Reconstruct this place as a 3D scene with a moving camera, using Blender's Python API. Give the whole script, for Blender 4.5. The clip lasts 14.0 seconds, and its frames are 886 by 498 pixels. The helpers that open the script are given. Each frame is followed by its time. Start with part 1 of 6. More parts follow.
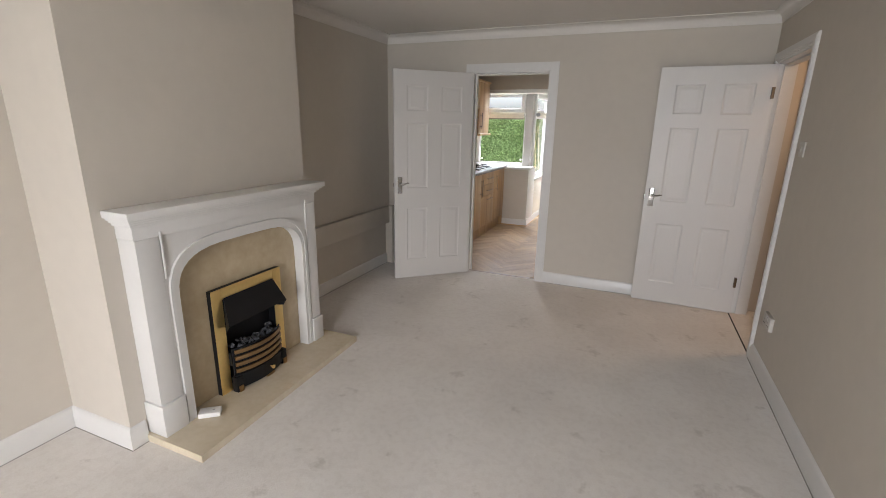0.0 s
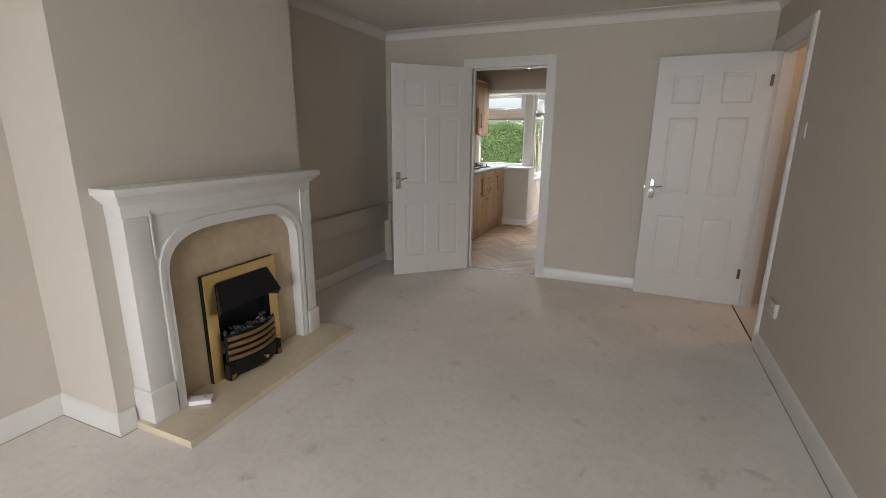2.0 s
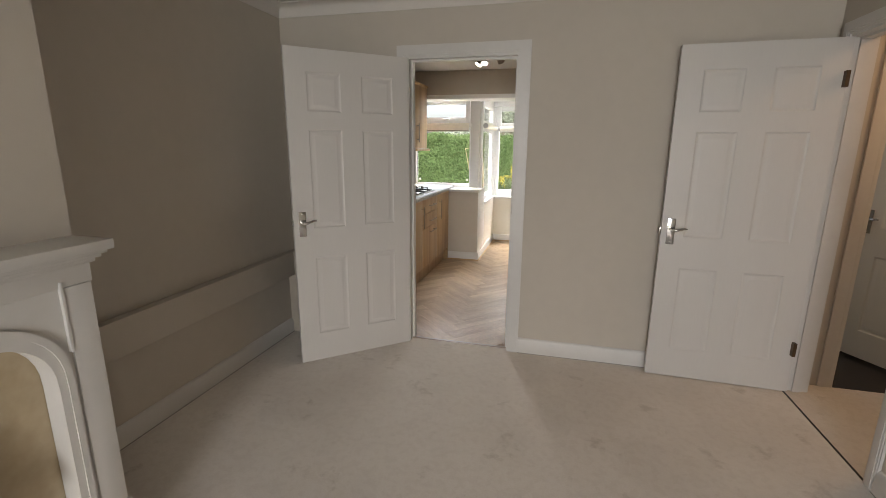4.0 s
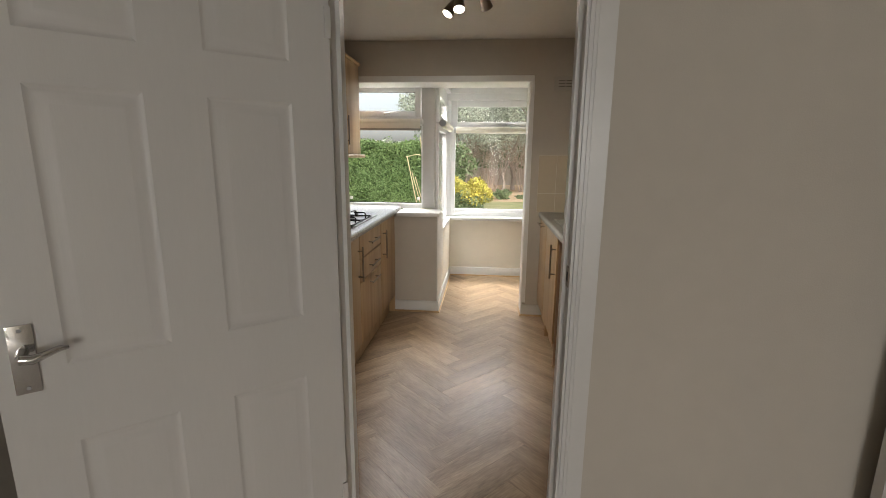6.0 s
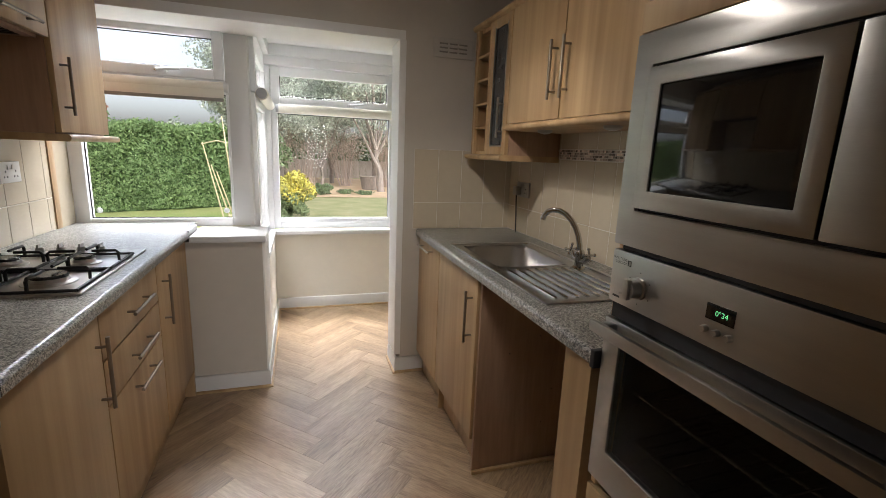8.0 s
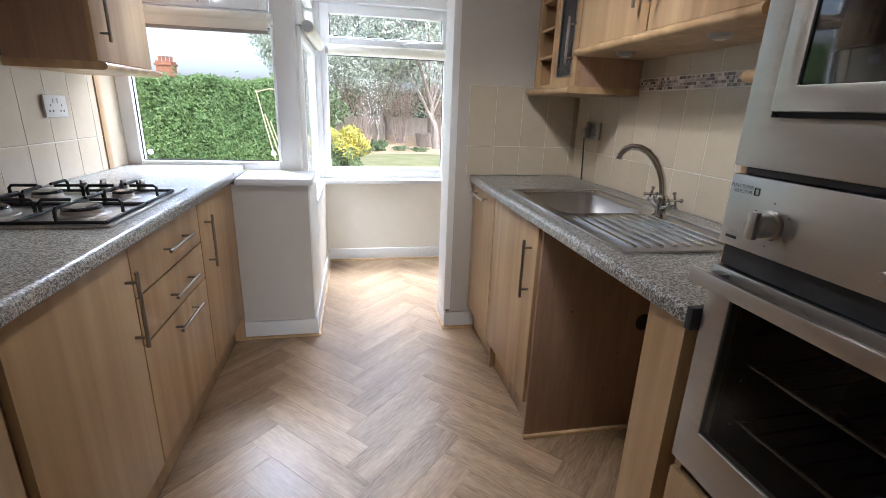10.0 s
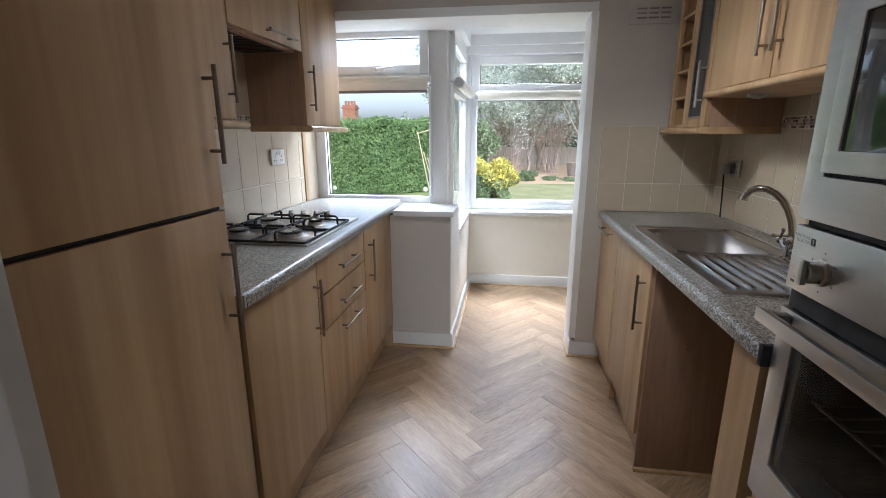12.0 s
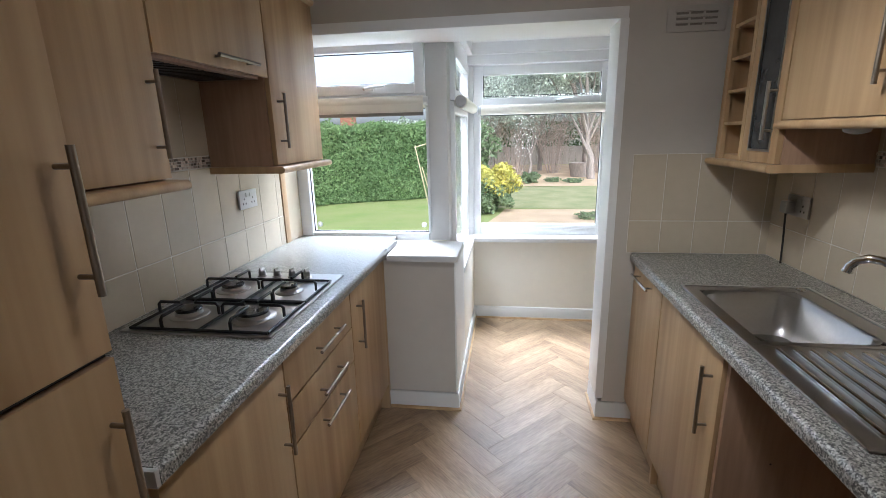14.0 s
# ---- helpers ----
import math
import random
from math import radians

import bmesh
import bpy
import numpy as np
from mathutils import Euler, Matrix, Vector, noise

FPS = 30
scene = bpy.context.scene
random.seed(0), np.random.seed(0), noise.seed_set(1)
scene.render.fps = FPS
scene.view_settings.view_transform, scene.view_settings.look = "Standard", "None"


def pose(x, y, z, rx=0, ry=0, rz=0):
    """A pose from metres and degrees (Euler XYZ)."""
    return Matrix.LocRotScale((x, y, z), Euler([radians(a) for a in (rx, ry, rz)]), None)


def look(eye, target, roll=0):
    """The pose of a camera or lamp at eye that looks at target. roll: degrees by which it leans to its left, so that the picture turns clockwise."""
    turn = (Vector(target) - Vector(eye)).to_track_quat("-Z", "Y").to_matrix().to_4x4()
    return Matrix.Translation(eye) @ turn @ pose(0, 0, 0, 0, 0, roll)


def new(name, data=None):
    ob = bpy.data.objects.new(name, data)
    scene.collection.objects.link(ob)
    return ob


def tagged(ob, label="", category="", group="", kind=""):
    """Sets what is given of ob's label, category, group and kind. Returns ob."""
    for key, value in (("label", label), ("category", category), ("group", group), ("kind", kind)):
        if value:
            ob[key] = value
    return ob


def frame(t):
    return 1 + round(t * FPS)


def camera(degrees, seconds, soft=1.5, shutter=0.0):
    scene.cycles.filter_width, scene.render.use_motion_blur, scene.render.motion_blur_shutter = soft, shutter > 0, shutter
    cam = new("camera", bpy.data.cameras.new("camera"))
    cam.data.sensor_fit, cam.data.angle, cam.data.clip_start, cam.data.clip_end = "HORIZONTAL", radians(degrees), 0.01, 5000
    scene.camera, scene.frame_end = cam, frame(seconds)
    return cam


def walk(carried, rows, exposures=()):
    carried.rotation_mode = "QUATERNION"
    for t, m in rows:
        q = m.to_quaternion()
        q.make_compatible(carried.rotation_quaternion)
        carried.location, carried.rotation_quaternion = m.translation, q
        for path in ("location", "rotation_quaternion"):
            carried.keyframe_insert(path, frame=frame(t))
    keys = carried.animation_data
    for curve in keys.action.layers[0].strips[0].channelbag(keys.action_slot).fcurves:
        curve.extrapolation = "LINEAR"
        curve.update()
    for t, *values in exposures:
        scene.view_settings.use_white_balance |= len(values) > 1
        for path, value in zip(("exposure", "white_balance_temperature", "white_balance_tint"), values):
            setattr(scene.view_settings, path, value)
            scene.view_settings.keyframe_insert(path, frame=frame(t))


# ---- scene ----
cam = camera(88.7, 14.0, soft=0.35)
PATH = [
    (0, (0.095, 0.303, 1.499), (-0.642, 2.085, 0.97), 1.1),
    (0.5, (0.154, 0.265, 1.431), (-0.537, 2.071, 0.92), 1.0),
    (1, (0.157, 0.242, 1.368), (-0.562, 2.039, 0.863), 0.4),
    (1.5, (0.141, 0.246, 1.341), (-0.616, 2.028, 0.838), 0.2),
    (2, (0.13, 0.323, 1.352), (-0.624, 2.111, 0.866), 0.6),
    (2.5, (0.02, 0.568, 1.393), (-0.682, 2.379, 0.919), 0.9),
    (3, (-0.145, 0.867, 1.407), (-0.779, 2.706, 0.94), 1.0),
    (3.5, (-0.299, 1.261, 1.422), (-0.848, 3.127, 0.956), 1.0),
    (3.7, (-0.336, 1.411, 1.427), (-0.857, 3.287, 0.969), 0.8),
    (5.8, (-0.916, 3.127, 1.359), (-1.143, 5.073, 0.958), 0.3),
    (6, (-0.956, 3.298, 1.372), (-1.139, 5.249, 0.972), 0.5),
    (6.5, (-0.982, 3.707, 1.402), (-1.025, 5.665, 1.000), 0.7),
    (7, (-1.070, 4.036, 1.363), (-0.881, 5.990, 0.978), 0.6),
    (7.2, (-1.127, 4.171, 1.374), (-0.822, 6.109, 0.988), 1.5),
    (9.3, (-1.196, 4.749, 1.345), (-0.45, 6.535, 0.839), 1.5),
    (9.5, (-1.196, 4.739, 1.316), (-0.539, 6.549, 0.779), 1.7),
    (10, (-1.126, 4.733, 1.264), (-0.756, 6.607, 0.672), 2.0),
    (10.5, (-1.046, 4.708, 1.212), (-0.939, 6.606, 0.589), 1.8),
    (11, (-1.044, 4.635, 1.186), (-1.107, 6.54, 0.579), 1.2),
    (11.5, (-1.039, 4.515, 1.249), (-1.228, 6.427, 0.693), 0.5),
    (12, (-1.036, 4.482, 1.336), (-1.309, 6.403, 0.851), -0.0),
    (12.5, (-1.038, 4.502, 1.412), (-1.351, 6.43, 0.982), -0.3),
    (13, (-1.037, 4.587, 1.487), (-1.344, 6.517, 1.064), -0.2),
    (13.5, (-1.04, 4.726, 1.492), (-1.317, 6.657, 1.052), -0.4),
    (14, (-1.104, 4.934, 1.498), (-1.383, 6.852, 1.006), -1.3),
]
walk(cam, [(t, look(eye, target, roll)) for t, eye, target, roll in PATH],
     [(0, 1.37, 6100, 13), (1.0, 1.0, 6150, 12.5), (2.0, 1.0, 6150, 12), (2.5, 1.0, 6150, 11.5), (3.0, 1.08, 6350, 11.5), (3.5, 1.2, 6500, 11.5), (3.7, 1.2, 6500, 11.5), (5.8, 0.78, 6600, 10), (7.2, 0.75, 6550, 11.5), (9.3, 1.12, 5500, 13), (11.2, 1.55, 5500, 13), (12.2, 0.97, 5400, 11), (14, 1.0, 5400, 10)])

# ---- world, sun, large lights ----
world = bpy.data.worlds.new("sky")
scene.world = world
world.use_nodes = True
wn = world.node_tree
sky = wn.nodes.new("ShaderNodeTexSky")
sky.sky_type = "NISHITA"
sky.sun_disc = False
sky.sun_elevation = radians(35)
sky.sun_rotation = radians(150)
sky.air_density, sky.dust_density, sky.ozone_density = 1.0, 4.0, 1.0
SKY = 0.15
wn.nodes["Background"].inputs["Strength"].default_value = SKY
grey = wn.nodes.new("ShaderNodeHueSaturation")          # thin cloud: a pale, nearly white sky
grey.inputs["Saturation"].default_value, grey.inputs["Value"].default_value = 0.45, 1.05
wn.links.new(sky.outputs["Color"], grey.inputs["Color"])
wn.links.new(grey.outputs["Color"], wn.nodes["Background"].inputs["Color"])

sun_data = bpy.data.lights.new("sun", "SUN")
sun_data.energy, sun_data.angle, sun_data.color = 0.9, radians(20), (1.0, 0.96, 0.9)
sun = new("sun", sun_data)
sun.matrix_world = look((10, -20, 25), (0, 8, 0))


def area_lamp(name, eye, target, w, h, watts, colour, spread=180):
    d = bpy.data.lights.new(name, "AREA")
    d.shape, d.size, d.size_y, d.energy, d.color = "RECTANGLE", w, h, watts, colour
    d.spread = radians(spread)
    ob = new(name, d)
    ob.matrix_world = look(eye, target)
    return ob


def spot_lamp(name, eye, target, watts, colour, cone=120):
    d = bpy.data.lights.new(name, "SPOT")
    d.energy, d.color, d.spot_size, d.spot_blend, d.shadow_soft_size = watts, colour, radians(cone), 0.8, 0.025
    ob = new(name, d)
    ob.matrix_world = look(eye, target)
    return ob


# daylight in the large front window of the living room, behind the walk's start
area_lamp("front_window_daylight", (-0.06, -3.18, 1.38), (-0.16, 0, -0.35), 1.7, 1.6, 50, (0.97, 0.985, 1.0), 155)
# skylight falling steeply through the kitchen and bay windows
area_lamp("kitchen_window_daylight", (-1.9, 8.15, 2.55), (-1.15, 6.3, 0.55), 1.0, 0.7, 76, (0.96, 0.98, 1.0))
area_lamp("bay_window_daylight", (-0.75, 9.3, 2.65), (-0.85, 7.2, 0.5), 1.4, 0.8, 90, (0.97, 0.985, 1.0))
# warm lamp of the hall
area_lamp("hall_lamp_light", (1.75, 4.25, 2.28), (1.72, 4.28, 0), 0.3, 0.3, 3.7, (1.0, 0.62, 0.33))
# the lit heads of the kitchen's ceiling spotlights
spot_lamp("spotlight_beam", (-1.125, 5.91, 2.13), (-0.55, 6.35, 0.4), 11, (1.0, 0.925, 0.82), 168)
spot_lamp("spotlight_beam", (-1.20, 6.01, 2.13), (-1.6, 5.8, 0.4), 0.8, (1.0, 0.925, 0.82), 150)
spot_lamp("spotlight_beam", (-0.97, 5.96, 2.13), (-0.28, 6.5, 0.70), 15, (1.0, 0.925, 0.82), 84)


# ---- materials ----
def mat(name, base, rough=0.5, metal=0.0, vary=0.0, scale=6.0, fine=60.0, bump=0.0, bump_scale=120.0, stretch=(1, 1, 1),
        other=None, coat=0.0, spec=0.5, rand=0.0, island=0.0):
    """Principled material: two scales of noise between base and other, with a fine bump."""
    m = bpy.data.materials.new(name)
    m.use_nodes = True
    nt = m.node_tree
    b = nt.nodes["Principled BSDF"]
    b.inputs["Roughness"].default_value = rough
    b.inputs["Metallic"].default_value = metal
    b.inputs["Specular IOR Level"].default_value = spec
    b.inputs["Coat Weight"].default_value = coat
    b.inputs["Base Color"].default_value = (*base, 1)
    tc = nt.nodes.new("ShaderNodeTexCoord")
    mp = nt.nodes.new("ShaderNodeMapping")
    mp.inputs["Scale"].default_value = stretch
    vec = tc.outputs["Object"]
    if rand:
        oi = nt.nodes.new("ShaderNodeObjectInfo")
        ad = nt.nodes.new("ShaderNodeVectorMath")
        mu = nt.nodes.new("ShaderNodeMath")
        mu.operation = "MULTIPLY"
        mu.inputs[1].default_value = 37.0
        nt.links.new(oi.outputs["Random"], mu.inputs[0])
        nt.links.new(vec, ad.inputs[0])
        nt.links.new(mu.outputs[0], ad.inputs[1])
        vec = ad.outputs[0]
    nt.links.new(vec, mp.inputs["Vector"])
    if vary or other:
        other = other or tuple(c * (1 - vary) for c in base)
        n1, n2 = nt.nodes.new("ShaderNodeTexNoise"), nt.nodes.new("ShaderNodeTexNoise")
        n1.inputs["Scale"].default_value, n1.inputs["Detail"].default_value = scale, 5
        n2.inputs["Scale"].default_value, n2.inputs["Detail"].default_value = fine, 3
        mixn = nt.nodes.new("ShaderNodeMix")
        mixn.inputs["Factor"].default_value = 0.4
        nt.links.new(mp.outputs[0], n1.inputs["Vector"])
        nt.links.new(mp.outputs[0], n2.inputs["Vector"])
        nt.links.new(n1.outputs[0], mixn.inputs["A"])
        nt.links.new(n2.outputs[0], mixn.inputs["B"])
        ramp = nt.nodes.new("ShaderNodeValToRGB")
        ramp.color_ramp.elements[0].position, ramp.color_ramp.elements[1].position = 0.36, 0.64
        ramp.color_ramp.elements[0].color, ramp.color_ramp.elements[1].color = (*other, 1), (*base, 1)
        nt.links.new(mixn.outputs[0], ramp.inputs[0])
        out = ramp.outputs[0]
        if rand or island:
            if island:
                src = nt.nodes.new("ShaderNodeNewGeometry").outputs["Random Per Island"]
            else:
                src = oi.outputs["Random"]
            hsv = nt.nodes.new("ShaderNodeHueSaturation")
            mr = nt.nodes.new("ShaderNodeMapRange")
            amount = island or rand
            mr.inputs["To Min"].default_value, mr.inputs["To Max"].default_value = 1 - amount, 1 + amount
            nt.links.new(src, mr.inputs["Value"])
            nt.links.new(mr.outputs[0], hsv.inputs["Value"])
            nt.links.new(out, hsv.inputs["Color"])
            out = hsv.outputs[0]
        nt.links.new(out, b.inputs["Base Color"])
    if bump:
        nb = nt.nodes.new("ShaderNodeTexNoise")
        nb.inputs["Scale"].default_value, nb.inputs["Detail"].default_value = bump_scale, 4
        nt.links.new(mp.outputs[0], nb.inputs["Vector"])
        bp = nt.nodes.new("ShaderNodeBump")
        bp.inputs["Strength"].default_value, bp.inputs["Distance"].default_value = bump, 0.004
        nt.links.new(nb.outputs[0], bp.inputs["Height"])
        nt.links.new(bp.outputs[0], b.inputs["Normal"])
    return m


def glow(name, colour, strength):
    m = bpy.data.materials.new(name)
    m.use_nodes = True
    b = m.node_tree.nodes["Principled BSDF"]
    b.inputs["Base Color"].default_value = (*colour, 1)
    b.inputs["Emission Color"].default_value = (*colour, 1)
    b.inputs["Emission Strength"].default_value = strength
    return m


def glass_mat(name, colour=(1, 1, 1), rough=0.0, ior=1.14):
    m = bpy.data.materials.new(name)
    m.use_nodes = True
    b = m.node_tree.nodes["Principled BSDF"]
    b.inputs["Base Color"].default_value = (*colour, 1)
    b.inputs["Transmission Weight"].default_value = 1.0
    b.inputs["Roughness"].default_value = rough
    b.inputs["IOR"].default_value = ior
    return m


M_WALL = mat("beige_wall_paint", (0.545, 0.499, 0.434), 0.85, vary=0.05, scale=1.2, fine=14, bump=0.12, bump_scale=260, spec=0.25)
M_CEIL = mat("ceiling_paint", (0.68, 0.65, 0.605), 0.9, vary=0.04, scale=1.5, fine=20, bump=0.12, bump_scale=220, spec=0.2)
M_COVE = mat("coving_paint", (0.68, 0.65, 0.605), 0.8, vary=0.04, scale=3, fine=40, bump=0.06, bump_scale=150, spec=0.25)
M_GLOSS = mat("white_gloss_paint", (0.64, 0.625, 0.60), 0.32, vary=0.04, scale=3, fine=30, bump=0.10, bump_scale=40)
M_DOOR = mat("white_door_paint", (0.60, 0.58, 0.55), 0.42, vary=0.03, scale=2, fine=40, bump=0.05, bump_scale=120, stretch=(3, 3, 0.5))
# whiter copy of the gloss paint, with the window's light in its colour
M_TRIM_LIT = mat("lit_white_trim_paint", (0.82, 0.81, 0.785), 0.4, vary=0.03, scale=3, fine=30, bump=0.06, bump_scale=40)
M_UPVC = mat("white_upvc", (0.80, 0.80, 0.79), 0.3, vary=0.03, scale=3, fine=30)
M_LAM = mat("maple_laminate", (0.51, 0.350, 0.186), 0.4, spec=0.42, scale=1.6, fine=5.0, stretch=(5, 5, 0.22), other=(0.335, 0.207, 0.096), bump=0.05, bump_scale=40, rand=0.05)
M_LAMD = mat("brown_carcass_laminate", (0.40, 0.255, 0.165), 0.45, scale=3, fine=12, stretch=(6, 6, 0.5), other=(0.31, 0.19, 0.12), bump=0.05)
M_STEEL = mat("brushed_steel", (0.42, 0.405, 0.38), 0.30, 1.0, vary=0.10, scale=2, fine=90, stretch=(1, 1, 24), bump=0.03, bump_scale=90)
for key, value in (("Anisotropic", 0.75), ("Anisotropic Rotation", 0.25)):
    M_STEEL.node_tree.nodes["Principled BSDF"].inputs[key].default_value = value
M_SINK = mat("sink_steel", (0.48, 0.47, 0.455), 0.31, 1.0, vary=0.08, scale=5, fine=80, bump=0.02, bump_scale=60)
M_CHROME = mat("chrome", (0.60, 0.595, 0.59), 0.10, 1.0, vary=0.05, scale=10, fine=50)
M_NICKEL = mat("brushed_nickel", (0.31, 0.262, 0.21), 0.36, 1.0, vary=0.10, scale=12, fine=90)
M_HINGE = mat("dark_bronze_hinge", (0.13, 0.085, 0.05), 0.42, 1.0, vary=0.2, scale=20, fine=90)
M_BLACK = mat("black_enamel", (0.010, 0.010, 0.011), 0.42, spec=0.25, vary=0.3, scale=12, fine=80, bump=0.08, bump_scale=200)
M_IRON = mat("black_cast_iron", (0.012, 0.012, 0.012), 0.5, spec=0.3, vary=0.3, scale=20, fine=120, bump=0.25, bump_scale=250)
M_CAP = mat("glossy_black_enamel", (0.016, 0.016, 0.017), 0.2, spec=0.6, vary=0.2, scale=12)
M_DGLASS = mat("dark_oven_glass", (0.012, 0.011, 0.010), 0.06, vary=0.2, scale=2, fine=10, coat=0.3)
M_SMOKE = mat("smoked_cabinet_glass", (0.055, 0.055, 0.055), 0.12, vary=0.3, scale=4, fine=30)
M_BRASS = mat("polished_brass", (0.92, 0.70, 0.30), 0.42, 1.0, vary=0.10, scale=5, fine=60)
M_BRONZE = mat("antique_brass_bars", (0.40, 0.26, 0.13), 0.34, 1.0, vary=0.15, scale=20, fine=90)
M_MARBLE = mat("beige_marble", (0.50, 0.41, 0.275), 0.22, scale=5, fine=26, other=(0.42, 0.335, 0.215), bump=0.02)
M_HEARTH = mat("cream_marble_hearth", (0.62, 0.54, 0.41), 0.25, scale=6, fine=30, other=(0.55, 0.47, 0.345))
M_TILE = mat("cream_wall_tile", (0.575, 0.495, 0.37), 0.22, vary=0.07, scale=4, fine=20, bump=0.05, bump_scale=18, rand=0.035)
M_GROUT = mat("pale_grout", (0.74, 0.70, 0.62), 0.9, vary=0.12, scale=8, fine=60, bump=0.1)
M_MOSAIC = mat("mosaic_glass", (0.56, 0.49, 0.42), 0.2, scale=60, fine=120, other=(0.40, 0.33, 0.28), island=0.85)
M_PLASTIC = mat("white_plastic", (0.72, 0.71, 0.685), 0.35, vary=0.03, scale=10, fine=60)
M_BLIND = mat("cream_blind_fabric", (0.80, 0.76, 0.66), 0.8, vary=0.05, scale=10, fine=200, bump=0.1, bump_scale=400)
M_GREY = mat("grey_plastic", (0.42, 0.42, 0.41), 0.4, vary=0.1, scale=20, fine=80)
M_SEAL = mat("black_seal_and_gap_shade", (0.02, 0.02, 0.022), 0.6, vary=0.2, scale=20)
M_COAL = mat("grey_ceramic_coals", (0.055, 0.055, 0.06), 0.8, vary=0.6, scale=30, fine=120, bump=0.4, bump_scale=100, island=0.5)
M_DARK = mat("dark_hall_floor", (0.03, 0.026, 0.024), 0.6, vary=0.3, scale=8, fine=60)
M_FLOORGAP = mat("carpet_edge_shade_dirt", (0.34, 0.315, 0.285), 0.95, vary=0.4, scale=9, fine=60)
M_GLASS = glass_mat("window_glass")
M_BULB = glow("spot_bulb_light", (1.0, 0.93, 0.82), 25)
M_DIGIT = glow("green_display_digits", (0.25, 1.0, 0.40), 0.32)


def carpet_mat():
    """Short cut-pile carpet: fine tufts, brushed patches, a few crushed marks."""
    m = mat("grey_beige_carpet", (0.60, 0.565, 0.525), 0.95, spec=0.1)
    nt = m.node_tree
    b = nt.nodes["Principled BSDF"]
    b.inputs["Sheen Weight"].default_value = 0.15
    tc = nt.nodes.new("ShaderNodeTexCoord")
    big, mid, fine = (nt.nodes.new("ShaderNodeTexNoise") for _ in range(3))
    for n, s, d in ((big, 2.4, 6), (mid, 30.0, 9), (fine, 420.0, 2)):
        n.inputs["Scale"].default_value, n.inputs["Detail"].default_value = s, d
        nt.links.new(tc.outputs["Object"], n.inputs["Vector"])
    r1, r2 = nt.nodes.new("ShaderNodeValToRGB"), nt.nodes.new("ShaderNodeValToRGB")
    r1.color_ramp.elements[0].position, r1.color_ramp.elements[1].position = 0.38, 0.60
    r1.color_ramp.elements[0].color, r1.color_ramp.elements[1].color = (0.69, 0.655, 0.615, 1), (0.75, 0.716, 0.676, 1)
    r2.color_ramp.elements[0].position, r2.color_ramp.elements[1].position = 0.40, 0.52
    r2.color_ramp.elements[0].color, r2.color_ramp.elements[1].color = (0.955, 0.95, 0.945, 1), (1, 1, 1, 1)
    mx = nt.nodes.new("ShaderNodeMix")
    mx.data_type, mx.blend_type = "RGBA", "MULTIPLY"
    mx.inputs["Factor"].default_value = 1.0
    nt.links.new(big.outputs[0], r1.inputs[0])
    nt.links.new(mid.outputs[0], r2.inputs[0])
    nt.links.new(r1.outputs[0], mx.inputs[6])
    nt.links.new(r2.outputs[0], mx.inputs[7])
    marks, tuft = nt.nodes.new("ShaderNodeTexNoise"), nt.nodes.new("ShaderNodeTexNoise")
    out = mx.outputs[2]
    for n, s, d, lo, hi, dark in ((marks, 5.5, 10, 0.33, 0.40, 0.83), (tuft, 150.0, 2, 0.35, 0.60, 0.95)):
        n.inputs["Scale"].default_value, n.inputs["Detail"].default_value, n.inputs["Roughness"].default_value = s, d, 0.68
        nt.links.new(tc.outputs["Object"], n.inputs["Vector"])
        rp = nt.nodes.new("ShaderNodeValToRGB")
        rp.color_ramp.elements[0].position, rp.color_ramp.elements[1].position = lo, hi
        rp.color_ramp.elements[0].color, rp.color_ramp.elements[1].color = (dark, dark * 0.985, dark * 0.97, 1), (1, 1, 1, 1)
        nt.links.new(n.outputs[0], rp.inputs[0])
        m2 = nt.nodes.new("ShaderNodeMix")
        m2.data_type, m2.blend_type = "RGBA", "MULTIPLY"
        m2.inputs["Factor"].default_value = 1.0
        nt.links.new(out, m2.inputs[6])
        nt.links.new(rp.outputs[0], m2.inputs[7])
        out = m2.outputs[2]
    nt.links.new(out, b.inputs["Base Color"])
    add = nt.nodes.new("ShaderNodeMath")
    add.operation = "MULTIPLY_ADD"
    add.inputs[1].default_value = 0.25
    nt.links.new(mid.outputs[0], add.inputs[0])
    nt.links.new(fine.outputs[0], add.inputs[2])
    bp = nt.nodes.new("ShaderNodeBump")
    bp.inputs["Strength"].default_value, bp.inputs["Distance"].default_value = 0.45, 0.005
    nt.links.new(add.outputs[0], bp.inputs["Height"])
    nt.links.new(bp.outputs[0], b.inputs["Normal"])
    return m


M_CARPET = carpet_mat()


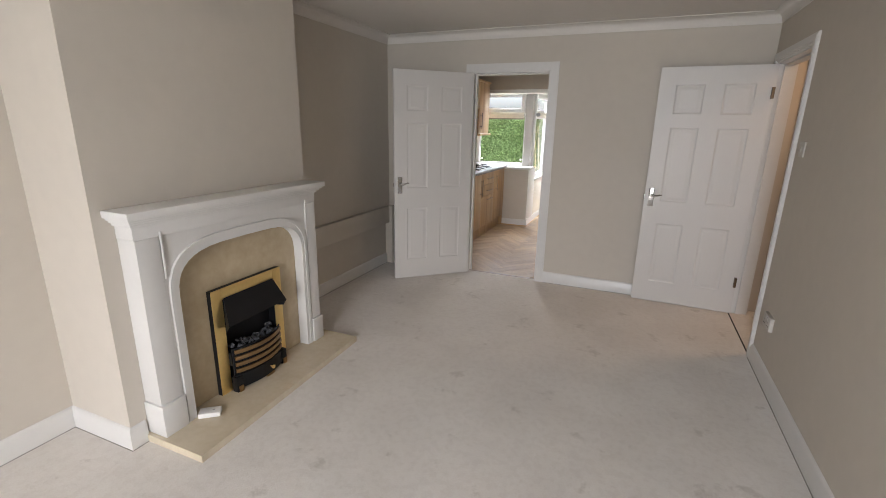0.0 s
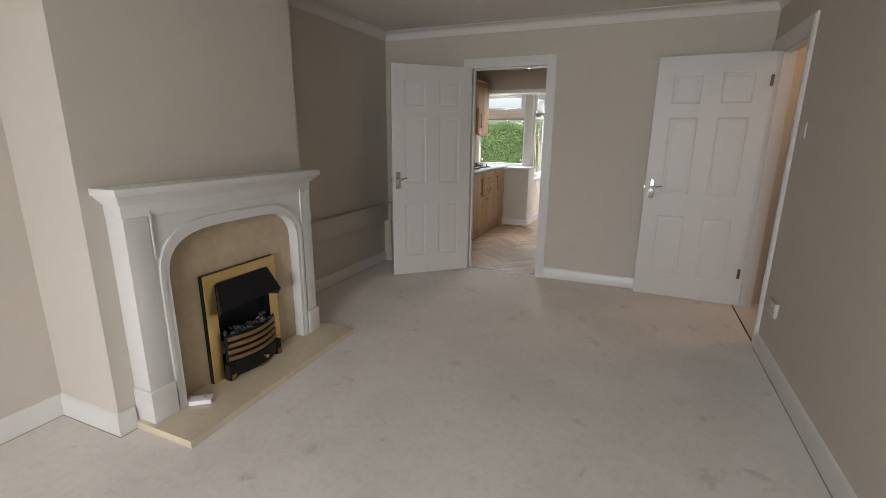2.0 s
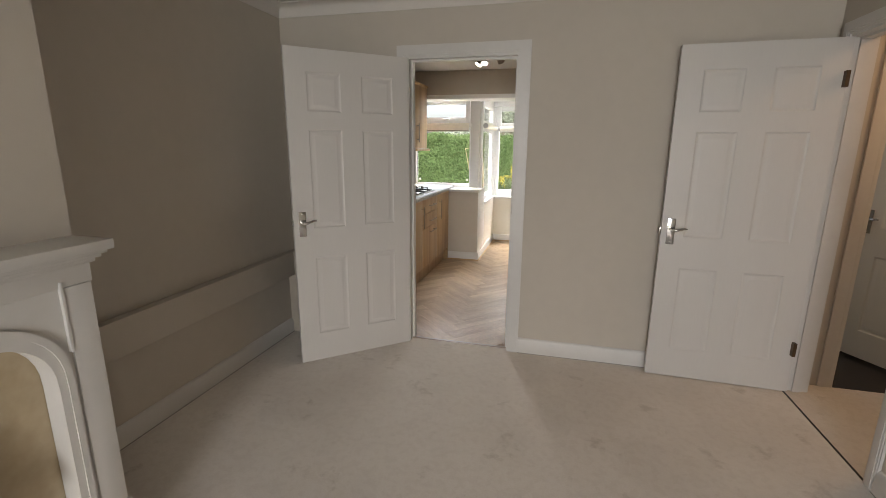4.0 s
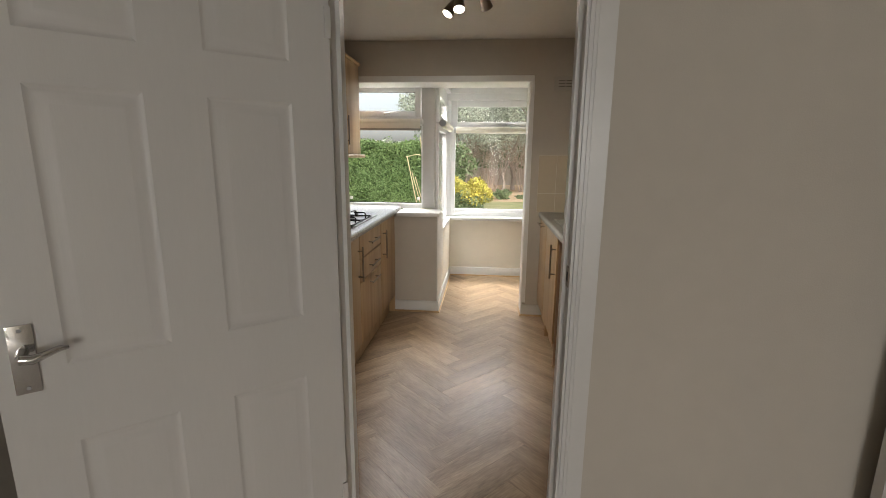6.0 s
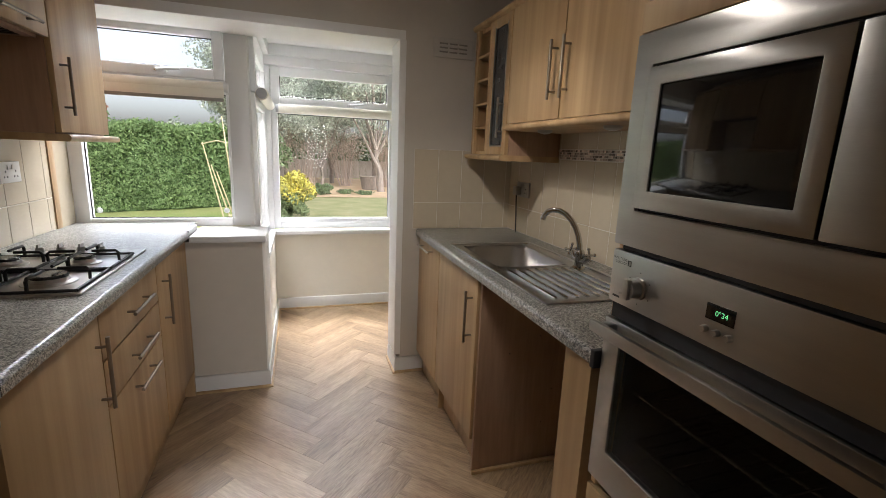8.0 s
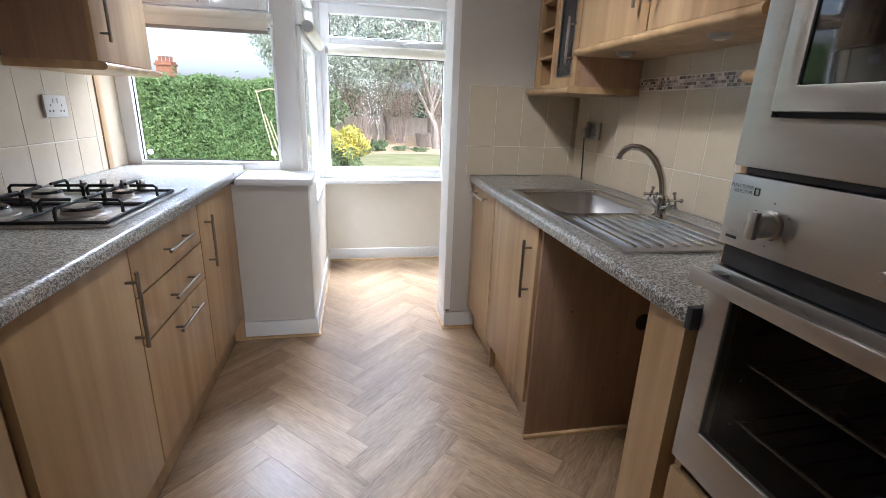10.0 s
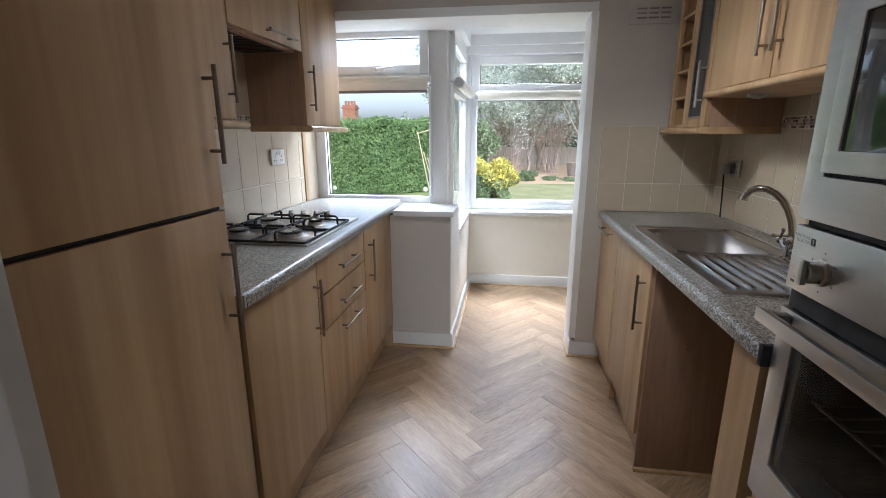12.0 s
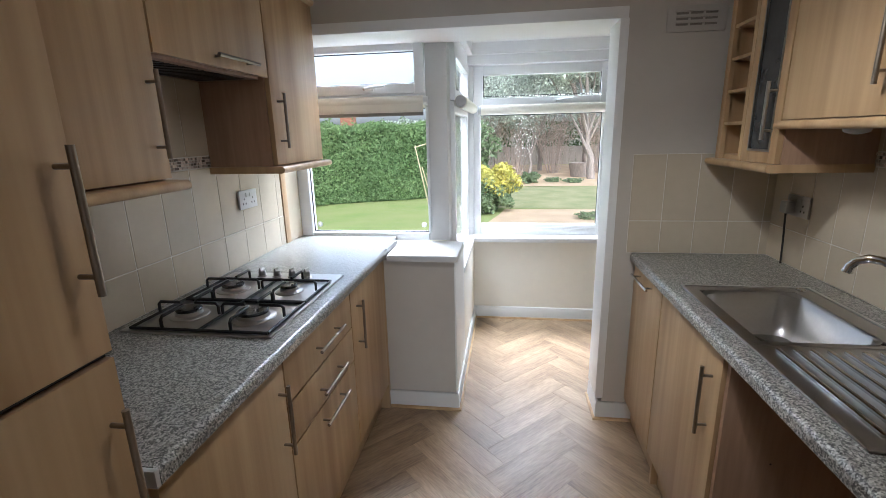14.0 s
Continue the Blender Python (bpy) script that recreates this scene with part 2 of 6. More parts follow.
def granite_mat():
    m = mat("speckled_grey_worktop", (0.4, 0.39, 0.37), 0.36, spec=0.5, coat=0.6)
    nt = m.node_tree
    b = nt.nodes["Principled BSDF"]
    b.inputs["Coat Roughness"].default_value = 0.26
    tc = nt.nodes.new("ShaderNodeTexCoord")
    v1, v2 = nt.nodes.new("ShaderNodeTexVoronoi"), nt.nodes.new("ShaderNodeTexVoronoi")
    v1.inputs["Scale"].default_value, v2.inputs["Scale"].default_value = 300, 165
    for v in (v1, v2):
        nt.links.new(tc.outputs["Object"], v.inputs["Vector"])
    ramp = nt.nodes.new("ShaderNodeValToRGB")
    e = ramp.color_ramp.elements
    e[0].position, e[0].color = 0.0, (0.035, 0.034, 0.032, 1)
    e[1].position, e[1].color = 1.0, (0.54, 0.525, 0.485, 1)
    for p, c in ((0.28, (0.06, 0.058, 0.052, 1)), (0.42, (0.17, 0.166, 0.148, 1)), (0.62, (0.30, 0.293, 0.265, 1)), (0.80, (0.42, 0.41, 0.375, 1))):
        k = e.new(p)
        k.color = c
    sep = nt.nodes.new("ShaderNodeSeparateColor")
    nt.links.new(v1.outputs["Color"], sep.inputs[0])
    mixn = nt.nodes.new("ShaderNodeMix")
    mixn.inputs["Factor"].default_value = 0.30
    sep2 = nt.nodes.new("ShaderNodeSeparateColor")
    nt.links.new(v2.outputs["Color"], sep2.inputs[0])
    nt.links.new(sep.outputs[0], mixn.inputs["A"])
    nt.links.new(sep2.outputs[1], mixn.inputs["B"])
    nt.links.new(mixn.outputs[0], ramp.inputs[0])
    nt.links.new(ramp.outputs[0], b.inputs["Base Color"])
    return m


M_GRANITE = granite_mat()
M_PLANK = mat("oak_vinyl_plank", (0.445, 0.312, 0.188), 0.36, spec=0.5, scale=1.2, fine=15, stretch=(1.2, 9, 1), other=(0.19, 0.12, 0.065), bump=0.06, bump_scale=30, rand=0.11)
M_LAWN = mat("mown_lawn", (0.27, 0.36, 0.11), 0.95, scale=0.9, fine=30, other=(0.39, 0.40, 0.17), bump=0.8, bump_scale=60, spec=0.1)
M_DRYLAWN = mat("dry_lawn", (0.44, 0.40, 0.23), 0.95, scale=1.6, fine=24, other=(0.27, 0.31, 0.14), bump=0.8, bump_scale=60, spec=0.1)
M_GRAVEL = mat("sandy_gravel", (0.68, 0.52, 0.35), 0.95, scale=1.4, fine=40, other=(0.54, 0.40, 0.26), bump=0.8, bump_scale=120, spec=0.1)
M_HEDGE = mat("hedge_leaf", (0.20, 0.29, 0.115), 0.7, spec=0.15, scale=1.2, fine=30, other=(0.145, 0.225, 0.095), island=0.24)
# darker leaf green: the shade inside the hedge is put into this colour
M_HEDGE_CORE = mat("hedge_core_shade", (0.10, 0.17, 0.06), 0.9, vary=0.5, scale=12, fine=60)
M_YELLOW = mat("yellow_green_leaf", (0.66, 0.55, 0.09), 0.5, scale=3, fine=40, other=(0.45, 0.45, 0.12), island=0.35)
M_GREENL = mat("green_shrub_leaf", (0.20, 0.26, 0.13), 0.6, scale=3, fine=40, other=(0.12, 0.17, 0.08), island=0.4)
M_EUC = mat("grey_green_leaf", (0.52, 0.56, 0.48), 0.7, spec=0.15, scale=3, fine=40, other=(0.38, 0.42, 0.35), island=0.4)
M_RUSSET = mat("bare_reddish_twig", (0.50, 0.41, 0.345), 0.8, scale=3, fine=40, other=(0.39, 0.31, 0.26), island=0.4)
M_BARK = mat("grey_brown_bark", (0.37, 0.315, 0.27), 0.9, vary=0.4, scale=8, fine=50, stretch=(3, 3, 0.6), bump=0.6, bump_scale=40)
M_REED = mat("dry_straw_stem", (0.66, 0.55, 0.34), 0.7, vary=0.2, scale=10, fine=60)
M_BRICK = mat("red_brick", (0.34, 0.15, 0.09), 0.85, vary=0.3, scale=6, fine=40, bump=0.3)
M_FENCE = mat("weathered_fence", (0.54, 0.475, 0.41), 0.9, vary=0.3, scale=4, fine=40, stretch=(1, 1, 0.2))
M_ROOF = mat("slate_roof", (0.10, 0.09, 0.09), 0.7, vary=0.3, scale=5)


# ---- mesh helpers ----
def box(bm, x0, x1, y0, y1, z0, z1, r=0.0):
    """A cuboid, its edges rounded by r."""
    vs = [bm.verts.new((x, y, z)) for x in (x0, x1) for y in (y0, y1) for z in (z0, z1)]
    fs = [bm.faces.new([vs[i] for i in q]) for q in ((0, 1, 3, 2), (4, 6, 7, 5), (0, 4, 5, 1), (2, 3, 7, 6), (0, 2, 6, 4), (1, 5, 7, 3))]
    if r:
        bmesh.ops.bevel(bm, geom=list({e for f in fs for e in f.edges}), offset=r, segments=2, affect="EDGES", profile=0.6)
    return bm


def boxes(*bs, r=0.0):
    bm = bmesh.new()
    for b in bs:
        box(bm, *b, r=r)
    return bm


def rod(bm, a, b, r0, r1=None, n=12):
    """A round bar from a to b."""
    a, b = Vector(a), Vector(b)
    m = Matrix.Translation((a + b) / 2) @ (b - a).to_track_quat("Z", "Y").to_matrix().to_4x4()
    bmesh.ops.create_cone(bm, cap_ends=True, segments=n, radius1=r0, radius2=r0 if r1 is None else r1, depth=(b - a).length, matrix=m)
    return bm


def tube(bm, pts, r, n=10, closed=False):
    """A round bar bent along points; r a radius or one for each point."""
    pts = [Vector(p) for p in pts]
    rs = [r] * len(pts) if isinstance(r, (int, float)) else r
    rings, side = [], None
    for i, p in enumerate(pts):
        d = pts[min(i + 1, len(pts) - 1)] - pts[max(i - 1, 0)]
        if closed:
            d = pts[(i + 1) % len(pts)] - pts[i - 1]
        d.normalize()
        if side is None:
            side = d.orthogonal().normalized()
        side = (side - d * side.dot(d)).normalized()
        up = d.cross(side)
        rings.append([bm.verts.new(p + rs[i] * (math.cos(k * 2 * math.pi / n) * side + math.sin(k * 2 * math.pi / n) * up)) for k in range(n)])
    for i in range(len(rings) - (0 if closed else 1)):
        a, b = rings[i], rings[(i + 1) % len(rings)]
        for k in range(n):
            bm.faces.new((a[k], a[(k + 1) % n], b[(k + 1) % n], b[k]))
    if not closed:
        bm.faces.new(rings[0][::-1])
        bm.faces.new(rings[-1])
    return bm


def lathe(bm, centre, axis, prof, n=24):
    """A turned shape: prof holds (radius, height) pairs along the axis."""
    q = Vector(axis).to_track_quat("Z", "Y").to_matrix().to_4x4()
    m = Matrix.Translation(centre) @ q
    rings = []
    for r, h in prof:
        if r < 1e-5:
            rings.append([bm.verts.new(m @ Vector((0, 0, h)))])
        else:
            rings.append([bm.verts.new(m @ Vector((r * math.cos(k * 2 * math.pi / n), r * math.sin(k * 2 * math.pi / n), h))) for k in range(n)])
    for a, b in zip(rings, rings[1:]):
        for k in range(n):
            a0, a1, b0, b1 = a[k % len(a)], a[(k + 1) % len(a)], b[k % len(b)], b[(k + 1) % len(b)]
            vs = [v for i, v in enumerate((a0, a1, b1, b0)) if v not in (a0, a1, b1, b0)[:i]]
            if len(vs) > 2:
                bm.faces.new(vs)
    for ring, flip in ((rings[0], True), (rings[-1], False)):
        if len(ring) > 2:
            bm.faces.new(ring[::-1] if flip else ring)
    return bm


def sweep(bm, path, prof, closed=False):
    """A moulding along a plan path; prof holds (distance to the left, z) pairs in order round the section."""
    pts = [Vector((p[0], p[1])) for p in path]
    n = len(pts)
    rings = []
    for i, p in enumerate(pts):
        prev = pts[i - 1] if (i > 0 or closed) else None
        nxt = pts[(i + 1) % n] if (i < n - 1 or closed) else None
        d1 = (p - prev).normalized() if prev is not None else None
        d2 = (nxt - p).normalized() if nxt is not None else None
        d1, d2 = d1 or d2, d2 or d1
        l1, l2 = Vector((-d1.y, d1.x)), Vector((-d2.y, d2.x))
        mit = (l1 + l2) / max(0.2, 1 + l1.dot(l2))
        rings.append([bm.verts.new((p.x + mit.x * d, p.y + mit.y * d, z)) for d, z in prof])
    k = len(prof)
    for i in range(n if closed else n - 1):
        a, b = rings[i], rings[(i + 1) % n]
        for j in range(k):
            bm.faces.new((a[j], a[(j + 1) % k], b[(j + 1) % k], b[j]))
    if not closed:
        bm.faces.new(rings[0][::-1])
        bm.faces.new(rings[-1])
    return bm


def prism(bm, poly, axis, a, b):
    """A flat outline pushed from a to b along an axis; poly in the other two axes, in order."""
    def put(u, v, w):
        return {"x": (w, u, v), "y": (u, w, v), "z": (u, v, w)}[axis]
    f = [bm.verts.new(put(u, v, a)) for u, v in poly]
    g = [bm.verts.new(put(u, v, b)) for u, v in poly]
    bm.faces.new(f)
    bm.faces.new(g[::-1])
    for i in range(len(poly)):
        j = (i + 1) % len(poly)
        bm.faces.new((f[i], g[i], g[j], f[j]))
    return bm


ROOT = {}


def finish(name, bm, material, smooth=None):
    bmesh.ops.recalc_face_normals(bm, faces=bm.faces)
    me = bpy.data.meshes.new(name)
    bm.to_mesh(me)
    bm.free()
    me.materials.append(material)
    if smooth:
        me.shade_smooth()
        me.set_sharp_from_angle(angle=radians(smooth))
    return me


def thing(name, at=(0, 0, 0), label="", category="", group="", kind="", turn=0.0):
    """An Empty at the thing's base; its parts hang under it."""
    ob = new(name)
    ob.empty_display_size = 0.05
    ob.matrix_world = pose(*at, 0, 0, turn)
    ROOT[ob.name] = Vector(at)
    return tagged(ob, label, category, group, kind)


def part(name, bm, material, parent, label="", bevel=0.0, smooth=40, local=False):
    """Links a bmesh (in world metres, or in the thing's own) as one mesh under a thing or a part."""
    if bevel:
        es = [e for e in bm.edges if e.is_manifold and e.calc_face_angle(0) > 0.6]
        bmesh.ops.bevel(bm, geom=es, offset=bevel, segments=2, affect="EDGES", profile=0.6)
    base = ROOT[parent.name]
    if not local:
        bmesh.ops.translate(bm, verts=bm.verts, vec=-base)
    ob = new(name, finish(name, bm, material, smooth))
    ob.parent = parent
    ROOT[ob.name] = base
    return tagged(ob, label)


def solid(name, bm, material, label="", category="", group="", kind="", bevel=0.0, smooth=40):
    """A thing of one mesh, or a piece of the setting."""
    if bevel:
        es = [e for e in bm.edges if e.is_manifold and e.calc_face_angle(0) > 0.6]
        bmesh.ops.bevel(bm, geom=es, offset=bevel, segments=2, affect="EDGES", profile=0.6)
    lo = Vector([min(v.co[i] for v in bm.verts) for i in range(3)])
    hi = Vector([max(v.co[i] for v in bm.verts) for i in range(3)])
    at = Vector(((lo.x + hi.x) / 2, (lo.y + hi.y) / 2, lo.z))
    bmesh.ops.translate(bm, verts=bm.verts, vec=-at)
    ob = new(name, finish(name, bm, material, smooth))
    ob.location = at
    ROOT[ob.name] = at
    return tagged(ob, label, category, group, kind)


# ---- structure: living room ----
WX0, WX1, WN, WS = -2.35, 0.975, 4.645, -3.2       # living room walls
BX, BY0, BY1 = -1.92, 1.42, 2.735                   # chimney breast
LC, KC = 2.345, 2.287                               # ceilings
KX0, KX1, KN0, KN = -2.335, 0.095, 4.755, 7.17      # kitchen walls

solid("floor", boxes((WX0 - 0.1, WX1 + 0.05, WS - 0.1, 4.69, -0.12, 0.005), (WX1 + 0.05, 2.6, 2.6, 4.66, -0.12, 0.005)), M_CARPET,
      "pale grey-beige cut-pile carpet with brushed patches", "carpet", kind="structure")
solid("wall_west", boxes((WX0 - 0.12, WX0, WS - 0.1, KN0, 0, LC + 0.05)), M_WALL, "beige painted plaster wall", "wall", kind="structure")
solid("wall_chimney_breast", boxes((WX0 - 0.003, BX, BY0, BY1, 0, LC + 0.02)), M_WALL, "beige painted chimney breast", "wall", kind="structure")
solid("wall_north", boxes((WX0, -1.433, WN, KN0, 0, LC + 0.05), (-0.675, WX1 + 0.12, WN, KN0, 0, LC + 0.05), (-1.433, -0.675, WN, KN0, 1.997, LC + 0.05)),
      M_WALL, "beige painted wall with the kitchen doorway", "wall", kind="structure")
solid("wall_east", boxes((WX1, 1.095, WS - 0.1, 3.715, 0, LC + 0.05), (WX1, 1.095, 4.575, WN, 0, LC + 0.05), (WX1, 1.095, 3.715, 4.575, 1.999, LC + 0.05)),
      M_WALL, "beige painted wall with the hall doorway", "wall", kind="structure")
solid("wall_south", boxes((WX0, -0.95, WS - 0.1, WS, 0, LC + 0.05), (0.85, WX1, WS - 0.1, WS, 0, LC + 0.05), (-0.95, 0.85, WS - 0.1, WS, 0, 0.55), (-0.95, 0.85, WS - 0.1, WS, 2.2, LC + 0.05)),
      M_WALL, "beige painted wall with a wide window opening", "wall", kind="structure")
solid("ceiling", boxes((WX0 - 0.12, WX1 + 0.12, WS - 0.1, KN0 - 0.05, LC, LC + 0.12)), M_CEIL, "flat white plaster ceiling", "ceiling", kind="structure")

cove_prof = [(0, LC - 0.078), (0.006, LC - 0.078)] + [(0.078 - 0.072 * math.cos(a), LC - 0.078 + 0.072 * math.sin(a)) for a in [k * math.pi / 16 for k in range(1, 8)]] + [(0.078, LC - 0.006), (0.078, LC), (0, LC)]
PERIM = [(WX1, WS), (WX1, WN), (WX0, WN), (WX0, BY1), (BX, BY1), (BX, BY0), (WX0, BY0), (WX0, WS)]
solid("trim_coving", sweep(bmesh.new(), PERIM, cove_prof, True), M_COVE, "white concave plaster coving", "coving", kind="structure")

SKIRT = [(0, 0), (0.016, 0), (0.016, 0.078), (0.013, 0.086), (0.013, 0.094), (0.009, 0.106), (0.004, 0.112), (0, 0.114)]
for path in ([(WX1, WS), (WX1, 3.688)], [(WX1, 4.6), (WX1, WN), (-0.622, WN)],
             [(-1.496, WN), (-2.265, WN)], [(WX0, 4.55), (WX0, BY1), (BX, BY1), (BX, 2.70)],
             [(BX, 1.487), (BX, BY0), (WX0, BY0), (WX0, WS), (WX1, WS)]):
    solid("baseboard", sweep(bmesh.new(), path, SKIRT), M_GLOSS, "white gloss moulded skirting board", "skirting board", kind="structure", smooth=30)

# dark strip at the carpet's edge: gap shade and a dirty line as colour
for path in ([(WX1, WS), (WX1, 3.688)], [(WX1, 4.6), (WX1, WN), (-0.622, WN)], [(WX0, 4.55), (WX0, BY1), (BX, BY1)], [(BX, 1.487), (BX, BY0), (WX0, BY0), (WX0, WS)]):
    solid("trim_carpet_gap", sweep(bmesh.new(), path, [(0.016, 0.0), (0.0205, 0.0), (0.0205, 0.0062), (0.016, 0.0062)]), M_FLOORGAP, "thin dark strip for gap shade and dirt between carpet and skirting", "carpet edge", kind="structure")

# boxed-in pipes in the alcove
solid("pipe_boxing", boxes((WX0, -2.297, BY1, 4.552, 0.462, 0.64), r=0.004), M_WALL, "beige painted boxed-in pipe along the alcove wall", "pipe boxing")
solid("pipe_boxing", boxes((WX0, -2.27, 4.552, WN, 0.0, 0.64), r=0.004), M_WALL, "beige painted upright pipe boxing in the corner", "pipe boxing")


def architrave(name, axis, plane, side, u0, u1, top, w=0.072, t=0.018):
    """Door surround on a wall: three moulded lengths. axis: the wall's normal; side: which way it faces."""
    bs = bmesh.new()
    steps = ((0.0, w, t * 0.62), (0.012, w - 0.006, t * 0.85), (0.022, w - 0.016, t))
    for a, b, d in steps:
        lo, hi = sorted((plane, plane + side * d))
        for p, q, z0, z1 in ((u0 - b, u0 - a, 0, top + b), (u1 + a, u1 + b, 0, top + b), (u0 - a, u1 + a, top + a, top + b)):
            if axis == "y":
                box(bs, p, q, lo, hi, z0, z1)
            else:
                box(bs, lo, hi, p, q, z0, z1)
    return solid(name, bs, M_GLOSS, "white gloss moulded door architrave", "architrave", kind="structure")


# kitchen doorway: lining, stops, architraves
solid("trim_kitchen_door_lining", boxes((-1.433, -1.408, WN - 0.004, KN0 + 0.004, 0, 1.997), (-0.70, -0.675, WN - 0.004, KN0 + 0.004, 0, 1.997), (-1.408, -0.70, WN - 0.004, KN0 + 0.004, 1.972, 1.997),
      (-1.408, -1.395, 4.69, 4.73, 0, 1.972), (-0.713, -0.70, 4.69, 4.73, 0, 1.972), (-1.395, -0.713, 4.69, 4.73, 1.959, 1.972)), M_GLOSS,
      "white gloss door lining with stops", "door lining", kind="structure", bevel=0.0015)
architrave("trim_architrave", "y", WN, -1, -1.418, -0.692, 1.982)
architrave("trim_architrave", "y", KN0, 1, -1.418, -0.692, 1.982)
strike = thing("strike_plate", (-0.7, 4.668, 1.016), "dull brass strike plate on the door lining", "strike plate")
part("plate", boxes((-0.7025, -0.6995, 4.652, 4.686, 0.985, 1.047)), M_NICKEL, strike)
part("latch_hole", boxes((-0.7035, -0.7024, 4.66, 4.678, 1.002, 1.03)), M_SEAL, strike)
solid("threshold_strip", boxes((-1.408, -0.70, 4.675, 4.70, -0.002, 0.009), r=0.001), M_NICKEL, "slim metal carpet threshold strip in the doorway", "threshold strip")

# hall doorway
solid("trim_hall_door_lining", boxes((WX1 - 0.004, 1.105, 3.715, 3.74, 0, 1.999), (WX1 - 0.004, 1.105, 4.55, 4.575, 0, 1.999), (WX1 - 0.004, 1.105, 3.74, 4.55, 1.974, 1.999),
      (1.02, 1.06, 3.74, 3.753, 0, 1.974), (1.02, 1.06, 4.537, 4.55, 0, 1.974), (1.02, 1.06, 3.753, 4.537, 1.961, 1.974)), M_GLOSS,
      "white gloss door lining lit warm by the hall", "door lining", kind="structure", bevel=0.0015)
architrave("trim_architrave", "x", WX1, -1, 3.752, 4.53, 1.984, w=0.066)
solid("threshold_strip", boxes((0.966, 0.976, 3.74, 4.55, -0.002, 0.0075), r=0.001), M_SEAL, "dark carpet joint in the hall doorway", "threshold strip")


# ---- six-panel doors ----
def panel_door_mesh(w, h, t):
    """A moulded six-panel leaf: x from the hinge, z up, y through the thickness."""
    bm = bmesh.new()
    k = w / 0.786
    xs = [0, 0.116 * k, 0.325 * k, 0.457 * k, 0.664 * k, w]
    zs = [0, 0.185, 0.705, 0.895, 1.500, 1.605, 1.83, h]
    rings = ((0, 0), (0.005, 0.0026), (0.011, 0.0046), (0.018, 0.0045), (0.033, 0.0016), (0.037, 0.0006), (0.040, 0.0006))
    for y, s in ((0, 1), (t, -1)):
        for i in range(5):
            for j in range(7):
                x0, x1, z0, z1 = xs[i], xs[i + 1], zs[j], zs[j + 1]
                if i in (1, 3) and j in (1, 3, 5):
                    last = None
                    for inset, deep in rings:
                        q = [bm.verts.new((x, y + s * deep, z)) for x, z in ((x0 + inset, z0 + inset), (x1 - inset, z0 + inset), (x1 - inset, z1 - inset), (x0 + inset, z1 - inset))]
                        if last:
                            for a in range(4):
                                bm.faces.new((last[a], last[(a + 1) % 4], q[(a + 1) % 4], q[a]))
                        last = q
                    bm.faces.new(last)
                else:
                    bm.faces.new([bm.verts.new((x, y, z)) for x, z in ((x0, z0), (x1, z0), (x1, z1), (x0, z1))])
    for q in (((0, 0, 0), (0, t, 0), (0, t, h), (0, 0, h)), ((w, 0, 0), (w, t, 0), (w, t, h), (w, 0, h)),
              ((0, 0, 0), (w, 0, 0), (w, t, 0), (0, t, 0)), ((0, 0, h), (w, 0, h), (w, t, h), (0, t, h))):
        bm.faces.new([bm.verts.new(p) for p in q])
    bmesh.ops.remove_doubles(bm, verts=bm.verts, dist=0.0002)
    return bm


def lever_handle(door, x, z, y, s, way):
    """Chrome backplate and curved lever; y the leaf's face, s outward, way the lever's direction in x."""
    hnd = part("door_handle", boxes((x - 0.022, x + 0.022, min(y, y + s * 0.006), max(y, y + s * 0.006), z - 0.078, z + 0.078), r=0.002), M_CHROME, door, "chrome lever handle on a long backplate", local=True)
    bm = bmesh.new()
    rod(bm, (x, y, z + 0.015), (x, y + s * 0.05, z + 0.015), 0.012, 0.009)
    pts = [(x, y + s * 0.045, z + 0.015), (x + way * 0.02, y + s * 0.052, z + 0.013), (x + way * 0.042, y + s * 0.05, z + 0.019), (x + way * 0.064, y + s * 0.045, z + 0.025), (x + way * 0.08, y + s * 0.043, z + 0.024)]
    tube(bm, pts, [0.011, 0.010, 0.008, 0.007, 0.004], 10)
    part("lever", bm, M_CHROME, hnd, local=True)
    bm = bmesh.new()
    for dz in (0.066, -0.066):
        rod(bm, (x, y + s * 0.0055, z + dz), (x, y + s * 0.0075, z + dz), 0.004, n=10)
    part("screw", bm, M_GREY, hnd, local=True)


def panel_door(name, hinge, turn, w, label, handle_faces):
    d = thing(name, hinge, label, "door", kind="structure", turn=turn)
    part("leaf", panel_door_mesh(w, 1.962, 0.036), M_DOOR, d, local=True, smooth=25)
    for s, y in ((-1, 0.0), (1, 0.036)):
        if s in handle_faces:
            lever_handle(d, w - 0.052, 0.926, y, s, -1)
    part("latch", boxes((w - 0.001, w + 0.008, 0.012, 0.024, 0.912, 0.947), r=0.002), M_CHROME, d, local=True)
    return d


def hinges(door, x, y, zs, material, label):
    for z in zs:
        bm = boxes((x - 0.003, x + 0.014, y - 0.004, y + 0.03, z - 0.04, z + 0.04))
        rod(bm, (x, y - 0.006, z - 0.042), (x, y - 0.006, z + 0.042), 0.006, n=10)
        part("hinge", bm, material, door, label, local=True)


ang = math.degrees(math.atan2(4.112 - 4.622, -2.005 + 1.447))
kd = panel_door("door_kitchen", (-1.425, 4.636, 0.01), ang, 0.780, "white six-panel door with chrome lever, swung wide open into the room", (-1, 1))
hinges(kd, 0.0, 0.012, (0.24, 1.72), M_DOOR, "butt hinge painted over in white")
hd = panel_door("door_hall", (0.985, 4.556, 0.01), 177.8, 0.782, "white six-panel door with chrome lever, folded open along the wall", (1,))
